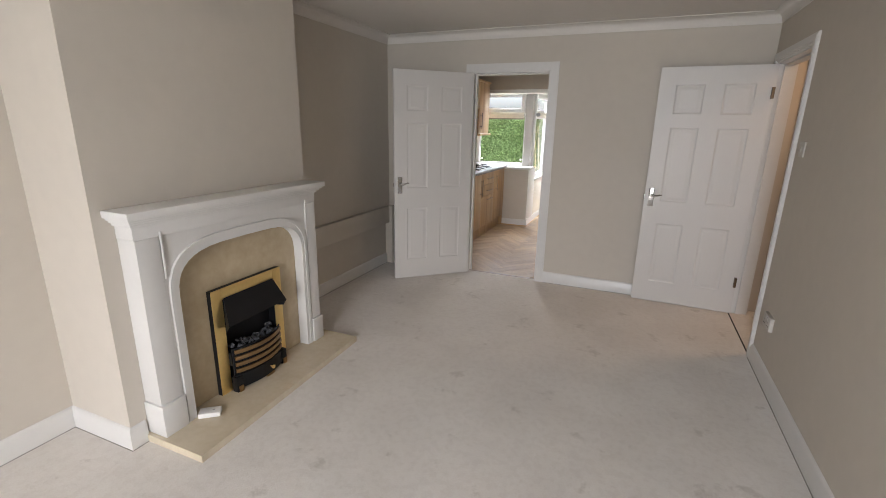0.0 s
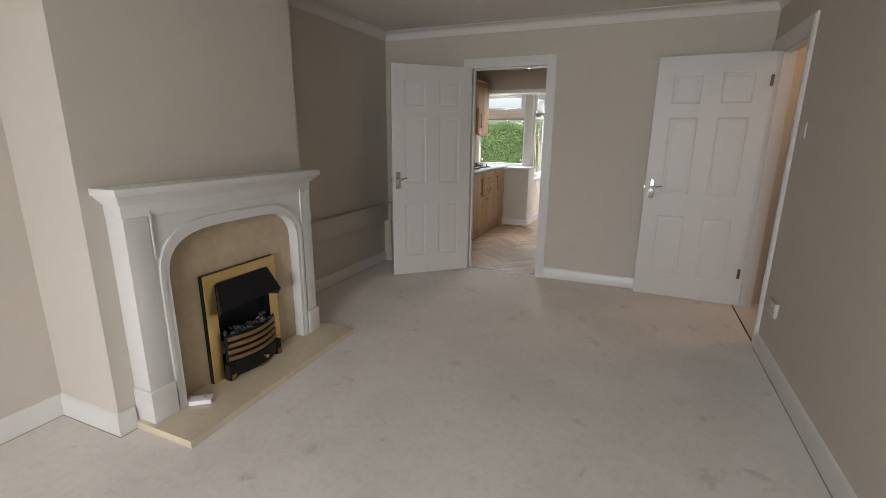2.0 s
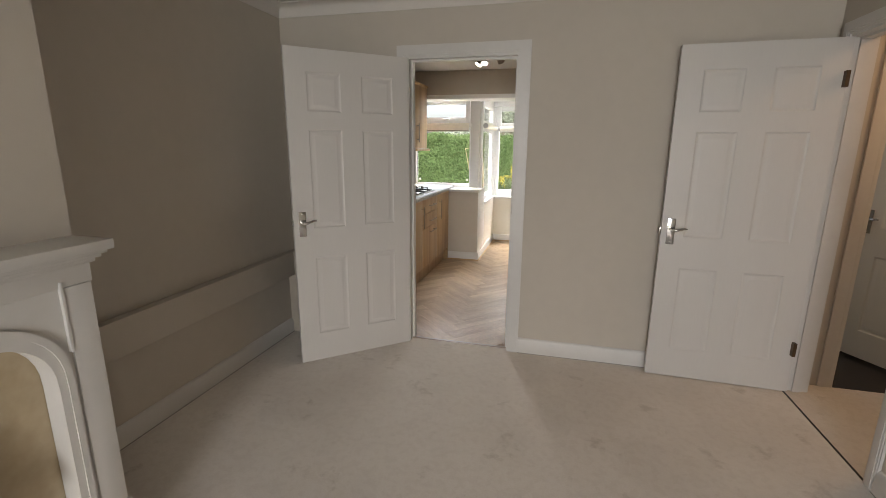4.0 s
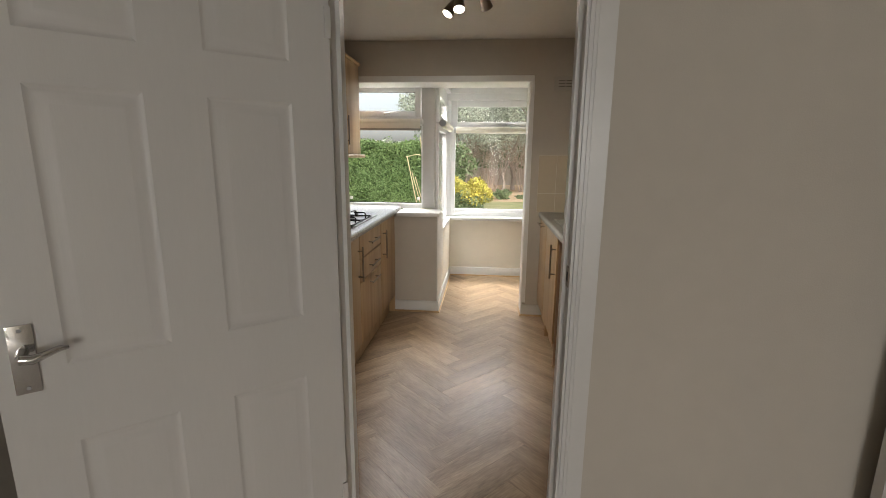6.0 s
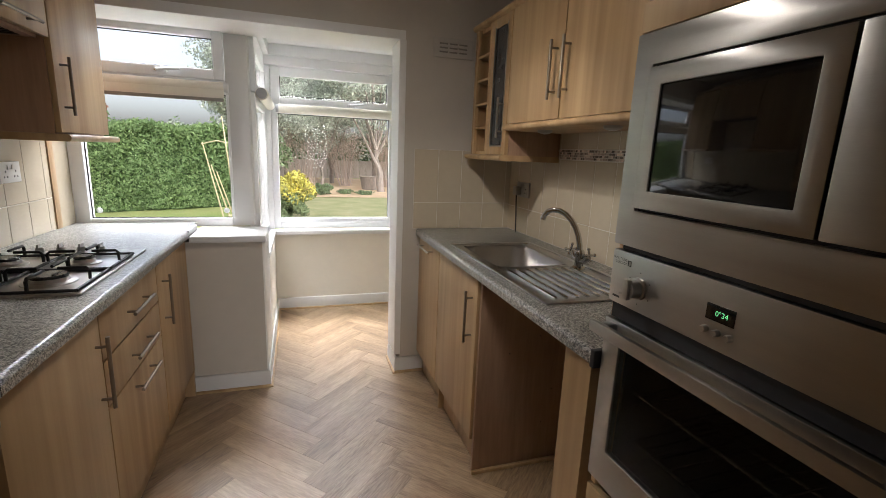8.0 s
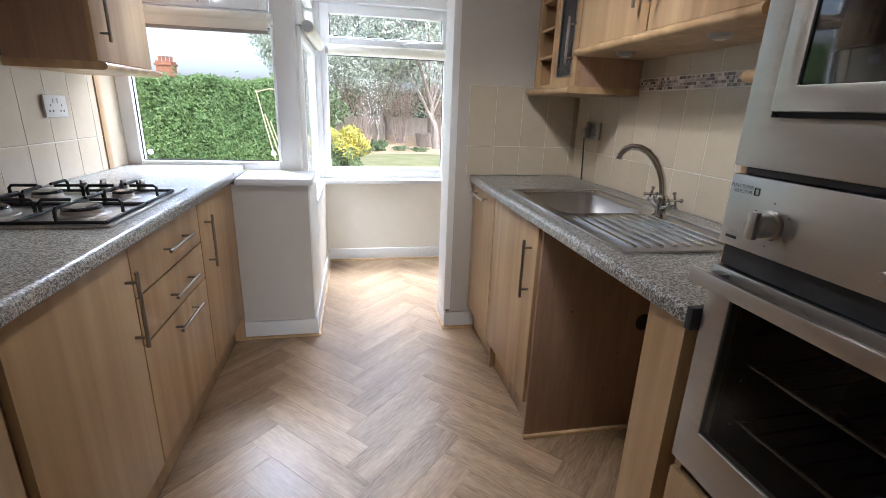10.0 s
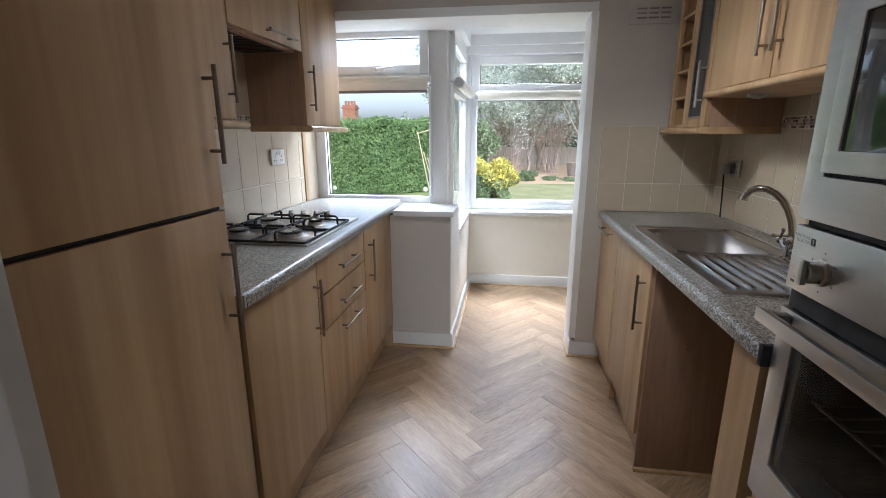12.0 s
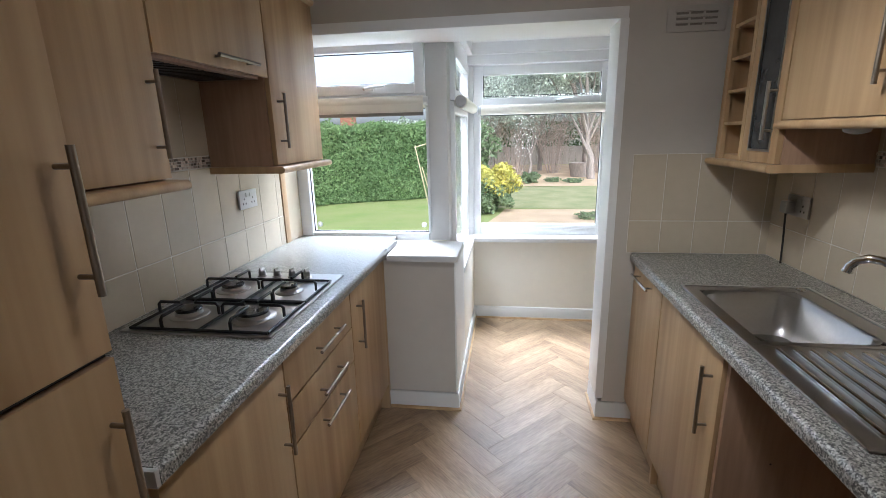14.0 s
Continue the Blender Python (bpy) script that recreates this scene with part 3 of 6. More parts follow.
hinges(hd, 0.006, 0.036, (0.275, 1.76), M_HINGE, "dark bronze butt hinge")

# ---- hall beyond the doorway ----
solid("wall_hall", boxes((2.5, 2.6, 2.6, 6.3, 0, 2.35), (1.095, 2.5, 2.5, 2.6, 0, 2.35), (1.095, 2.5, 6.2, 6.3, 0, 2.35), (1.095, 1.255, 4.665, 4.755, 0, 2.35)), M_WALL, "beige painted hall walls", "wall", kind="structure")
solid("ceiling_hall", boxes((1.0, 2.6, 2.5, 6.3, 2.32, 2.42)), M_CEIL, "white hall ceiling", "ceiling", kind="structure")
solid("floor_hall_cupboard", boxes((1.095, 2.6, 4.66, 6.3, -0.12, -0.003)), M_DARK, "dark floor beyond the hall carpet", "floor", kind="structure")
solid("trim_hall_post", boxes((1.255, 1.28, 4.655, 4.765, 0, 2.05), (1.20, 1.255, 4.652, 4.665, 0, 2.05), r=0.002), M_GLOSS, "white gloss hall door lining", "door lining", kind="structure")
ha = math.degrees(math.atan2(5.277 - 4.56, 1.60 - 1.99))
hd2 = panel_door("door_hall_cupboard", (1.99, 4.56, 0.03), ha, 0.816, "white six-panel door standing ajar in the hall", (1,))

# ---- fireplace ----
solid("hearth", prism(bmesh.new(), [(BX, 1.480), (-1.545, 1.478), (-1.578, 2.778), (BX, 2.778)], "z", 0.0, 0.042), M_HEARTH, "cream polished marble hearth slab on the carpet", "hearth", bevel=0.003)

fp = thing("fireplace_surround", (-1.86, 2.1, 0.042), "white painted fireplace surround with an arched opening and moulded mantel", "fireplace")
FX = -1.815                                     # front of the surround
Y0, Y1 = 1.505, 2.69


def arch_line(y0, y1, spring, crown, n=14):
    """Opening's outline from the foot at y0 over the shoulders and the flat arch to the foot at y1."""
    mid, half = (y0 + y1) / 2, (y1 - y0) / 2
    pts = [(y0, 0.042)]
    for k in range(n + 1):
        a = math.pi - math.pi * k / n
        c, s = math.cos(a), math.sin(a)
        y = mid + half * math.copysign(abs(c) ** 0.50, c)
        z = spring + (crown - spring) * (abs(s) ** 0.82)
        pts.append((y, z))
    pts.append((y1, 0.042))
    return pts


def arch_band(bm, inner, outer, x0, x1):
    """Solid between two outlines of equal length, from x0 to x1."""
    n = len(inner)
    v = [[bm.verts.new((x, *p)) for p in line] for x in (x0, x1) for line in (inner, outer)]
    for i in range(n - 1):
        bm.faces.new((v[0][i], v[0][i + 1], v[1][i + 1], v[1][i]))
        bm.faces.new((v[2][i], v[2][i + 1], v[3][i + 1], v[3][i]))
        bm.faces.new((v[0][i], v[0][i + 1], v[2][i + 1], v[2][i]))
        bm.faces.new((v[1][i], v[1][i + 1], v[3][i + 1], v[3][i]))
    for i in (0, n - 1):
        bm.faces.new((v[0][i], v[1][i], v[3][i], v[2][i]))
    return bm


AI = arch_line(1.672, 2.540, 0.70, 0.905, n=20)
AO = arch_line(1.640, 2.572, 0.70, 0.945, n=20)
# flat front panel round the arch: the band out to the frame's edges
YA, YB = Y0 + 0.004, Y1 - 0.008
rect = [(YA, 0.042)] + [(YA + (YB - YA) * k / 20, 1.04) for k in range(21)] + [(YB, 0.042)]
part("front_panel", arch_band(bmesh.new(), AO, rect, BX, FX), M_GLOSS, fp, bevel=0.0)
part("arch_moulding", arch_band(bmesh.new(), AI, AO, -1.872, FX + 0.010), M_GLOSS, fp, "white rounded arch moulding")
AO2 = arch_line(1.628, 2.584, 0.70, 0.957, n=20)
part("arch_bead", arch_band(bmesh.new(), arch_line(1.648, 2.564, 0.70, 0.937, n=20), AO2, FX, FX + 0.014), M_GLOSS, fp)
for a, b in ((1.505, 1.617), (2.60, 2.69)):
    part("pilaster_plinth", boxes((BX, FX + 0.022, a - 0.008, b + 0.004, 0.042, 0.205), r=0.006), M_GLOSS, fp)
    part("pilaster", boxes((BX, FX + 0.008, a, b - 0.004, 0.205, 1.0), r=0.004), M_GLOSS, fp)
part("frieze_bead", boxes((FX, FX + 0.012, 1.617, 1.627, 0.80, 1.02), r=0.003), M_GLOSS, fp)
part("frieze_bead", boxes((FX, FX + 0.012, 2.590, 2.60, 0.80, 1.02), r=0.003), M_GLOSS, fp)
part("frieze", boxes((BX, FX + 0.006, Y0 - 0.002, Y1 + 0.002, 1.0, 1.062), r=0.003), M_GLOSS, fp)
for name, z0, z1, d in (("mantel_moulding", 1.060, 1.074, 0.018), ("mantel_moulding", 1.074, 1.086, 0.032), ("mantel_moulding", 1.086, 1.098, 0.046), ("mantel_shelf", 1.098, 1.130, 0.062)):
    part(name, boxes((BX, FX + d, Y0 - d * 0.75, Y1 + d * 0.75, z0, z1), r=0.004), M_GLOSS, fp)
part("marble_back_panel", prism(bmesh.new(), [(1.62, 0.042), (1.868, 0.042), (1.868, 0.632), (2.352, 0.632), (2.352, 0.042), (2.58, 0.042), (2.58, 0.96), (1.62, 0.96)], "x", BX, -1.875), M_MARBLE, fp, "beige veined marble back panel")

ef = thing("electric_fire", (-1.83, 2.085, 0.042), "inset electric fire with brass frame, black hood and ceramic coals", "electric fire")
EX = -1.808
for a, b, z0, z1 in ((1.835, 1.901, 0.045, 0.648), (2.271, 2.335, 0.045, 0.648), (1.901, 2.271, 0.586, 0.648)):
    part("brass_frame_side", boxes((EX - 0.006, EX, a, b, z0, z1), r=0.002), M_BRASS, ef, "polished brass trim")
part("casing", boxes((-1.842, EX - 0.006, 1.836, 1.842, 0.045, 0.647), (-1.842, EX - 0.006, 2.328, 2.334, 0.045, 0.647), (-1.842, EX - 0.006, 1.842, 2.328, 0.640, 0.647)), M_BLACK, ef)
part("firebox", boxes((-1.874, -1.868, 1.893, 2.277, 0.045, 0.60), (-1.868, EX - 0.004, 1.885, 1.893, 0.045, 0.60), (-1.868, EX - 0.004, 2.277, 2.285, 0.045, 0.60), (-1.868, EX - 0.004, 1.893, 2.277, 0.592, 0.60)), M_BLACK, ef, "dark firebox interior")
hood = bmesh.new()
h0 = [(EX + 0.004, 1.905, 0.594), (EX + 0.004, 2.265, 0.594), (EX + 0.066, 2.302, 0.455), (EX + 0.066, 1.868, 0.455)]
h1 = [(EX + 0.004, 1.905, 0.582), (EX + 0.004, 2.265, 0.582), (EX + 0.057, 2.296, 0.451), (EX + 0.057, 1.874, 0.451)]
va, vb = [hood.verts.new(p) for p in h0], [hood.verts.new(p) for p in h1]
hood.faces.new(va)
hood.faces.new(vb[::-1])
for i in range(4):
    hood.faces.new((va[i], vb[i], vb[(i + 1) % 4], va[(i + 1) % 4]))
for y, yb in ((1.905, 1.87), (2.265, 2.30)):
    tri = [hood.verts.new(p) for p in ((EX + 0.002, y, 0.594), (EX + 0.066, yb, 0.455), (EX + 0.040, yb, 0.418), (EX + 0.002, y, 0.425))]
    hood.faces.new(tri)
part("hood", hood, M_BLACK, ef, "black metal canopy hood")


def bowed(y0, y1, x0, bulge, z, n=12):
    return [(x0 + bulge * (1 - (2 * k / n - 1) ** 2), y0 + (y1 - y0) * k / n, z) for k in range(n + 1)]


def bowed_bar(bm, y0, y1, x0, bulge, z0, z1, t):
    a = bowed(y0, y1, x0, bulge, z0)
    v = [[bm.verts.new((p[0] + d, p[1], z)) for p in a] for d, z in ((0, z0), (t, z0), (t, z1), (0, z1))]
    for i in range(len(a) - 1):
        for k in range(4):
            bm.faces.new((v[k][i], v[k][i + 1], v[(k + 1) % 4][i + 1], v[(k + 1) % 4][i]))
    for i in (0, len(a) - 1):
        bm.faces.new([v[k][i] for k in range(4)])
    return bm


for z in (0.165, 0.203, 0.241, 0.279):
    part("grate_bar", bowed_bar(bmesh.new(), 1.912, 2.262, EX + 0.03, 0.045, z - 0.011, z + 0.011, 0.008), M_BRONZE, ef, "antique brass bowed bar")
part("grate_back", bowed_bar(bmesh.new(), 1.905, 2.268, EX + 0.018, 0.045, 0.075, 0.30, 0.006), M_BLACK, ef)
part("ash_pan", bowed_bar(bmesh.new(), 1.90, 2.27, EX + 0.022, 0.045, 0.060, 0.142, 0.012), M_BLACK, ef)
for y in (1.915, 2.262):
    part("foot", boxes((EX + 0.012, EX + 0.050, y - 0.022, y + 0.022, 0.042, 0.135), r=0.006), M_BLACK, ef)
    part("foot_cap", boxes((EX + 0.050, EX + 0.058, y - 0.014, y + 0.014, 0.043, 0.080), r=0.003), M_BRONZE, ef)
part("damper_knob", lathe(bmesh.new(), (EX + 0.080, 2.115, 0.105), (1, 0, 0), [(0.004, 0), (0.004, 0.012), (0.010, 0.016), (0.011, 0.024), (0, 0.028)], 14), M_BRASS, ef)
part("damper_plate", boxes((EX + 0.068, EX + 0.080, 2.085, 2.145, 0.047, 0.062), r=0.003), M_BRONZE, ef)
part("coal_bed", boxes((EX - 0.05, EX + 0.02, 1.90, 2.27, 0.20, 0.275)), M_BLACK, ef)
rng = random.Random(4)
for k in range(60):
    bm = bmesh.new()
    bmesh.ops.create_icosphere(bm, subdivisions=1, radius=rng.uniform(0.010, 0.019))
    for v in bm.verts:
        v.co *= rng.uniform(0.7, 1.2)
    bmesh.ops.translate(bm, verts=bm.verts, vec=(EX + rng.uniform(-0.045, 0.05), rng.uniform(1.93, 2.25), 0.272 + rng.uniform(0, 0.03)))
    part("coal", bm, M_COAL, ef, smooth=0)

ef.location += Vector((-0.026, 0.024, -0.003))

sb = thing("plastic_box", (-1.762, 1.714, 0.042), "small white plastic device lying on the hearth", "plastic box", turn=-52)
part("case", boxes((-0.030, 0.030, -0.052, 0.052, 0.0, 0.026), r=0.006), M_PLASTIC, sb, local=True)
part("button", boxes((-0.006, 0.006, 0.012, 0.024, 0.0255, 0.0275), r=0.0008), M_GREY, sb, local=True)

# sockets and switch of the living room
def socket_plate(name, label, at, normal, w=0.146, h=0.086, deep=0.010, material=M_PLASTIC, gangs=2, pins=M_SEAL):
    """Wall socket; normal is +x, -x or -y; at: the centre on the wall."""
    s = thing(name, at, label, "socket")
    def put(u0, u1, z0, z1, d0, d1, r=0.0):
        bm = bmesh.new()
        if normal in ("+x", "-x"):
            k = 1 if normal == "+x" else -1
            lo, hi = sorted((at[0] + k * d0, at[0] + k * d1))
            return box(bm, lo, hi, at[1] + u0, at[1] + u1, at[2] + z0, at[2] + z1, r=r)
        lo, hi = sorted((at[1] - d0, at[1] - d1))
        return box(bm, at[0] + u0, at[0] + u1, lo, hi, at[2] + z0, at[2] + z1, r=r)
    part("plate", put(-w / 2, w / 2, -h / 2, h / 2, 0, deep, 0.003), material, s)
    for g in range(gangs):
        c = (g - (gangs - 1) / 2) * 0.072
        part("rocker_switch", put(c * 0.42 - 0.006, c * 0.42 + 0.006, 0.012, 0.030, deep, deep + 0.003, 0.001), material, s)
        for u, z in ((0, 0.004), (-0.011, -0.018), (0.011, -0.018)):
            part("pin_hole", put(c + u - 0.0035, c + u + 0.0035, z - 0.004, z + 0.004, deep, deep + 0.0004), pins, s)
    return s


M_BEIGE = mat("cream_plastic", (0.50, 0.47, 0.42), 0.4, vary=0.05, scale=10, fine=60)
socket_plate("wall_socket", "cream plastic double socket low on the wall", (WX1, 3.45, 0.37), "-x", deep=0.022, material=M_BEIGE)
sw = thing("light_switch", (WX1, 3.56, 1.40), "cream plastic single light switch on the wall", "light switch")
part("plate", boxes((WX1 - 0.009, WX1, 3.517, 3.603, 1.357, 1.443), r=0.003), M_BEIGE, sw)
part("rocker", boxes((WX1 - 0.013, WX1 - 0.009, 3.554, 3.566, 1.388, 1.412), r=0.001), M_BEIGE, sw)

# ---- structure: kitchen and bay ----
solid("subfloor", boxes((KX0 - 0.1, 0.2, 4.69, 8.75, -0.12, -0.0042)), mat("floor_joint", (0.27, 0.185, 0.115), 0.8, vary=0.2), "dark joints under the vinyl planks", "floor", kind="structure")
solid("wall_kitchen_west", boxes((KX0 - 0.12, KX0, KN0, 7.62, 0, KC + 0.1)), M_WALL, "beige painted kitchen wall", "wall", kind="structure")
solid("wall_kitchen_east", boxes((KX1, KX1 + 0.12, KN0, 8.75, 0, KC + 0.1)), M_WALL, "beige painted kitchen wall", "wall", kind="structure")
solid("wall_kitchen_pier", boxes((-0.595, KX1, KN, 7.37, 0, KC + 0.02)), M_WALL, "beige painted pier beside the bay opening", "wall", kind="structure")
solid("wall_kitchen_head", boxes((KX0, -0.595, KN, 7.40, 2.0, KC + 0.02), (KX0, -1.433, 7.40, 7.62, 2.0, KC + 0.02)), M_WALL, "beige painted beam over the window and bay", "wall", kind="structure")
solid("wall_kitchen_low", boxes((KX0, -1.37, KN, 7.62, 0, 0.862)), M_WALL, "beige painted low wall under the window", "wall", kind="structure")
solid("ceiling_kitchen", boxes((KX0 - 0.1, KX1 + 0.1, KN0 - 0.05, KN + 0.02, KC, KC + 0.12)), M_CEIL, "flat white kitchen ceiling", "ceiling", kind="structure")
solid("trim_head_lip", boxes((KX0, -0.595, KN - 0.004, 7.50, 1.966, 2.014), r=0.002), M_TRIM_LIT, "white painted edge of the beam", "trim", kind="structure")
solid("trim_opening_jamb", boxes((-0.629, -0.591, KN - 0.004, 7.374, 0.118, 1.966), r=0.002), M_TRIM_LIT, "white painted jamb lining of the bay opening", "trim", kind="structure")
solid("window_sill", boxes((-1.722, -1.352, 7.135, 7.47, 0.862, 0.895), r=0.004), M_GLOSS, "white gloss window sill on the low wall", "window sill", kind="structure")

KSK = [(0, 0), (0.015, 0), (0.015, 0.088), (0.011, 0.097), (0.004, 0.10), (0, 0.10)]
for path in ([(-1.37, 8.50), (-1.37, KN), (-1.792, KN)], [(-0.43, KN), (-0.612, KN), (-0.612, 7.374), (-0.45, 7.374)], [(KX1, 8.50), (-1.37, 8.50)]):
    solid("baseboard", sweep(bmesh.new(), path, KSK), M_GLOSS, "white gloss skirting board", "skirting board", kind="structure", smooth=30)
    solid("trim_floor_bead", sweep(bmesh.new(), [p for p in path], [(0.015, -0.002), (0.028, -0.002), (0.027, 0.007), (0.021, 0.012), (0.015, 0.013)]), M_LAM, "oak-coloured quadrant bead along the skirting", "floor bead", kind="structure")

M_BAYWALL = mat("cream_bay_paint", (0.74, 0.70, 0.61), 0.8, vary=0.04, scale=1.5, fine=20, bump=0.1, bump_scale=240, spec=0.25)
solid("wall_bay_north", boxes((-1.54, KX1, 8.50, 8.74, 0, 0.655)), M_BAYWALL, "cream painted low wall under the bay window", "wall", kind="structure")
solid("wall_bay_west", boxes((-1.54, -1.37, 7.625, 8.50, 0, 0.655)), M_BAYWALL, "cream painted low side wall of the bay", "wall", kind="structure")
solid("trim_bay_end", boxes((-1.374, -1.366, KN - 0.003, 7.625, 0.10, 0.862), r=0.002), M_TRIM_LIT, "white painted end of the low wall", "trim", kind="structure")
solid("window_sill", boxes((-1.50, KX1, 8.455, 8.57, 0.655, 0.690), r=0.004), M_GLOSS, "white gloss bay window sill", "window sill", kind="structure")
solid("window_sill", boxes((-1.50, -1.362, 7.627, 8.455, 0.655, 0.690), r=0.004), M_GLOSS, "white gloss sill of the bay's side window", "window sill", kind="structure")
solid("ceiling_bay", boxes((-1.56, KX1 + 0.02, 7.40, 8.76, 2.13, 2.2), (-1.56, KX1, 8.50, 8.74, 1.985, 2.13), (-1.56, -1.41, 7.625, 8.50, 1.985, 2.13), (-1.41, KX1, 8.46, 8.50, 2.05, 2.13), (-1.41, -1.37, 7.40, 8.46, 2.05, 2.13)), M_UPVC, "white boarded bay ceiling with box cornice", "ceiling", kind="structure")


# ---- windows ----
def window_frame(win, axis, plane, deep, u0, u1, z0, z1, w, label=""):
    """Rectangular uPVC frame: four bevelled bars round an opening."""
    def bar(a, b, c, d):
        return (a, b, plane, plane + deep, c, d) if axis == "y" else (plane, plane + deep, a, b, c, d)
    for q in ((u0, u0 + w, z0, z1), (u1 - w, u1, z0, z1), (u0 + w, u1 - w, z0, z0 + w), (u0 + w, u1 - w, z1 - w, z1)):
        part("window_frame", boxes(bar(*q), r=0.006), M_UPVC, win, label)


def pane(win, axis, plane, u0, u1, z0, z1):
    t = 0.008
    bs = (u0, u1, plane, plane + t, z0, z1) if axis == "y" else (plane, plane + t, u0, u1, z0, z1)
    p = part("pane", boxes(bs), M_GLASS, win, smooth=0)
    p.visible_shadow = False
    e = 0.005
    g = bmesh.new()
    for a, b, c, d in ((u0, u0 + e, z0, z1), (u1 - e, u1, z0, z1), (u0, u1, z0, z0 + e), (u0, u1, z1 - e, z1)):
        box(g, *((a, b, plane - 0.003, plane - 0.0005, c, d) if axis == "y" else (plane + t + 0.0005, plane + t + 0.003, a, b, c, d)))
    part("gasket", g, M_SEAL, win, "thin black glazing seal")


def casement_handle(win, axis, plane, u, z, side):
    bm = bmesh.new()
    if axis == "y":
        box(bm, u - 0.05, u + 0.02, plane - 0.012, plane, z - 0.012, z + 0.012, r=0.004)
        tube(bm, [(u - 0.03, plane - 0.018, z), (u + 0.03, plane - 0.03, z + 0.008), (u + 0.085, plane - 0.026, z + 0.012)], [0.009, 0.008, 0.005], 8)
    part("window_handle", bm, M_UPVC, win, "white window handle")
    part("lock_button", lathe(bmesh.new(), (u - 0.03, plane - 0.012, z), (0, -1, 0), [(0.008, 0), (0.008, 0.012), (0, 0.014)], 12), M_CHROME, win)


w1 = thing("window_1", (-1.85, 7.51, 0.895), "white uPVC kitchen window with top light, looking onto the hedge", "window", kind="structure")
part("window_frame", boxes((-2.335, -2.262, 7.475, 7.545, 0.895, 1.985), r=0.005), M_UPVC, w1)
# backlit post: the greyer gloss colour stands in for shade on white uPVC
part("window_frame", boxes((-1.552, -1.433, 7.478, 7.62, 0.895, 1.966), r=0.008), M_GLOSS, w1, "wide white uPVC corner post, coloured darker for its shade")
part("window_frame", boxes((-2.262, -1.552, 7.475, 7.545, 0.895, 0.942), r=0.006), M_UPVC, w1)
part("window_frame", boxes((-2.262, -1.552, 7.475, 7.545, 1.64, 1.715), r=0.006), M_UPVC, w1)
part("window_frame", boxes((-2.262, -1.552, 7.475, 7.545, 1.975, 2.0), r=0.003), M_UPVC, w1)
window_frame(w1, "y", 7.462, 0.06, -2.255, -1.556, 1.715, 1.982, 0.052)
pane(w1, "y", 7.505, -2.262, -1.552, 0.942, 1.64)
pane(w1, "y", 7.495, -2.203, -1.608, 1.767, 1.930)
casement_handle(w1, "y", 7.462, -1.85, 1.742, 1)
part("window_bead", boxes((-1.552, -1.538, 7.466, 7.478, 0.942, 1.64), r=0.003), M_UPVC, w1)
for x in (-2.225, -1.585):
    part("suction_cup", lathe(bmesh.new(), (x, 7.503, 0.985), (0, -1, 0), [(0.016, 0), (0.013, 0.004), (0.006, 0.006), (0.006, 0.014), (0, 0.016)], 16), M_PLASTIC, w1, "small clear suction hook on the pane")

bw = thing("window_2", (-0.65, 8.6, 0.69), "white uPVC bay window with top lights, looking onto the garden", "window", kind="structure")
part("window_frame", boxes((-1.475, -1.372, 8.565, 8.64, 0.69, 1.985), r=0.006), M_UPVC, bw)
for a, b in ((-1.372, -0.36), (-0.36, 0.095)):
    window_frame(bw, "y", 8.585, 0.06, a, b, 0.69, 1.68, 0.05)
    window_frame(bw, "y", 8.575, 0.07, a + 0.004, b - 0.004, 1.684, 1.985, 0.068)
    pane(bw, "y", 8.612, a + 0.02, b - 0.05, 0.775, 1.63)
    pane(bw, "y", 8.605, a + 0.072, b - 0.072, 1.765, 1.93)
    part("bottom_rail", boxes((a + 0.05, b - 0.05, 8.59, 8.64, 0.74, 0.778), r=0.004), M_UPVC, bw)
casement_handle(bw, "y", 8.575, -0.72, 1.722, 1)

sw1 = thing("window_3", (-1.40, 8.0, 0.69), "white uPVC side window of the bay", "window", kind="structure")
window_frame(sw1, "x", -1.472, 0.06, 7.622, 8.56, 0.69, 1.68, 0.062)
window_frame(sw1, "x", -1.472, 0.066, 7.622, 8.56, 1.684, 1.985, 0.062)
pane(sw1, "x", -1.44, 7.675, 8.51, 0.745, 1.63)
pane(sw1, "x", -1.44, 7.675, 8.505, 1.742, 1.93)


# ---- roller blinds ----
def roller_blind(label, a, b, drop, r=0.028):
    """Rolled blind between a and b with a short hang of fabric."""
    a, b = Vector(a), Vector(b)
    bl = thing("roller_blind", (a + b) / 2 - Vector((0, 0, drop)), label, "roller blind", "roller blinds")
    d = (b - a).normalized()
    part("roll", rod(bmesh.new(), a, b, r, n=20), M_BLIND, bl)
    side = Vector((d.y, -d.x, 0))
    if drop > 0.05:
        bm = bmesh.new()
        lo, hi = a + side * (r - 0.004), b + side * (r - 0.004)
        x0, x1 = sorted((lo.x, hi.x))
        y0, y1 = sorted((lo.y, hi.y))
        box(bm, x0, x1 + 0.0015, y0, y1 + 0.0015, a.z - drop, a.z)
        part("fabric", bm, M_BLIND, bl)
        part("bottom_bar", boxes((x0, x1 + 0.002, y0 - 0.006, y1 + 0.006, a.z - drop - 0.018, a.z - drop), r=0.003), mat("blind_bar", (0.30, 0.27, 0.23), 0.6, vary=0.1), bl, "dark bottom bar")
    for p, s in ((a, -1), (b, 1)):
        bm = bmesh.new()
        rod(bm, p, p + d * s * 0.022, r * 0.85, n=16)
        part("bracket", bm, M_GREY if s < 0 else M_PLASTIC, bl, "blind end bracket")
    return bl


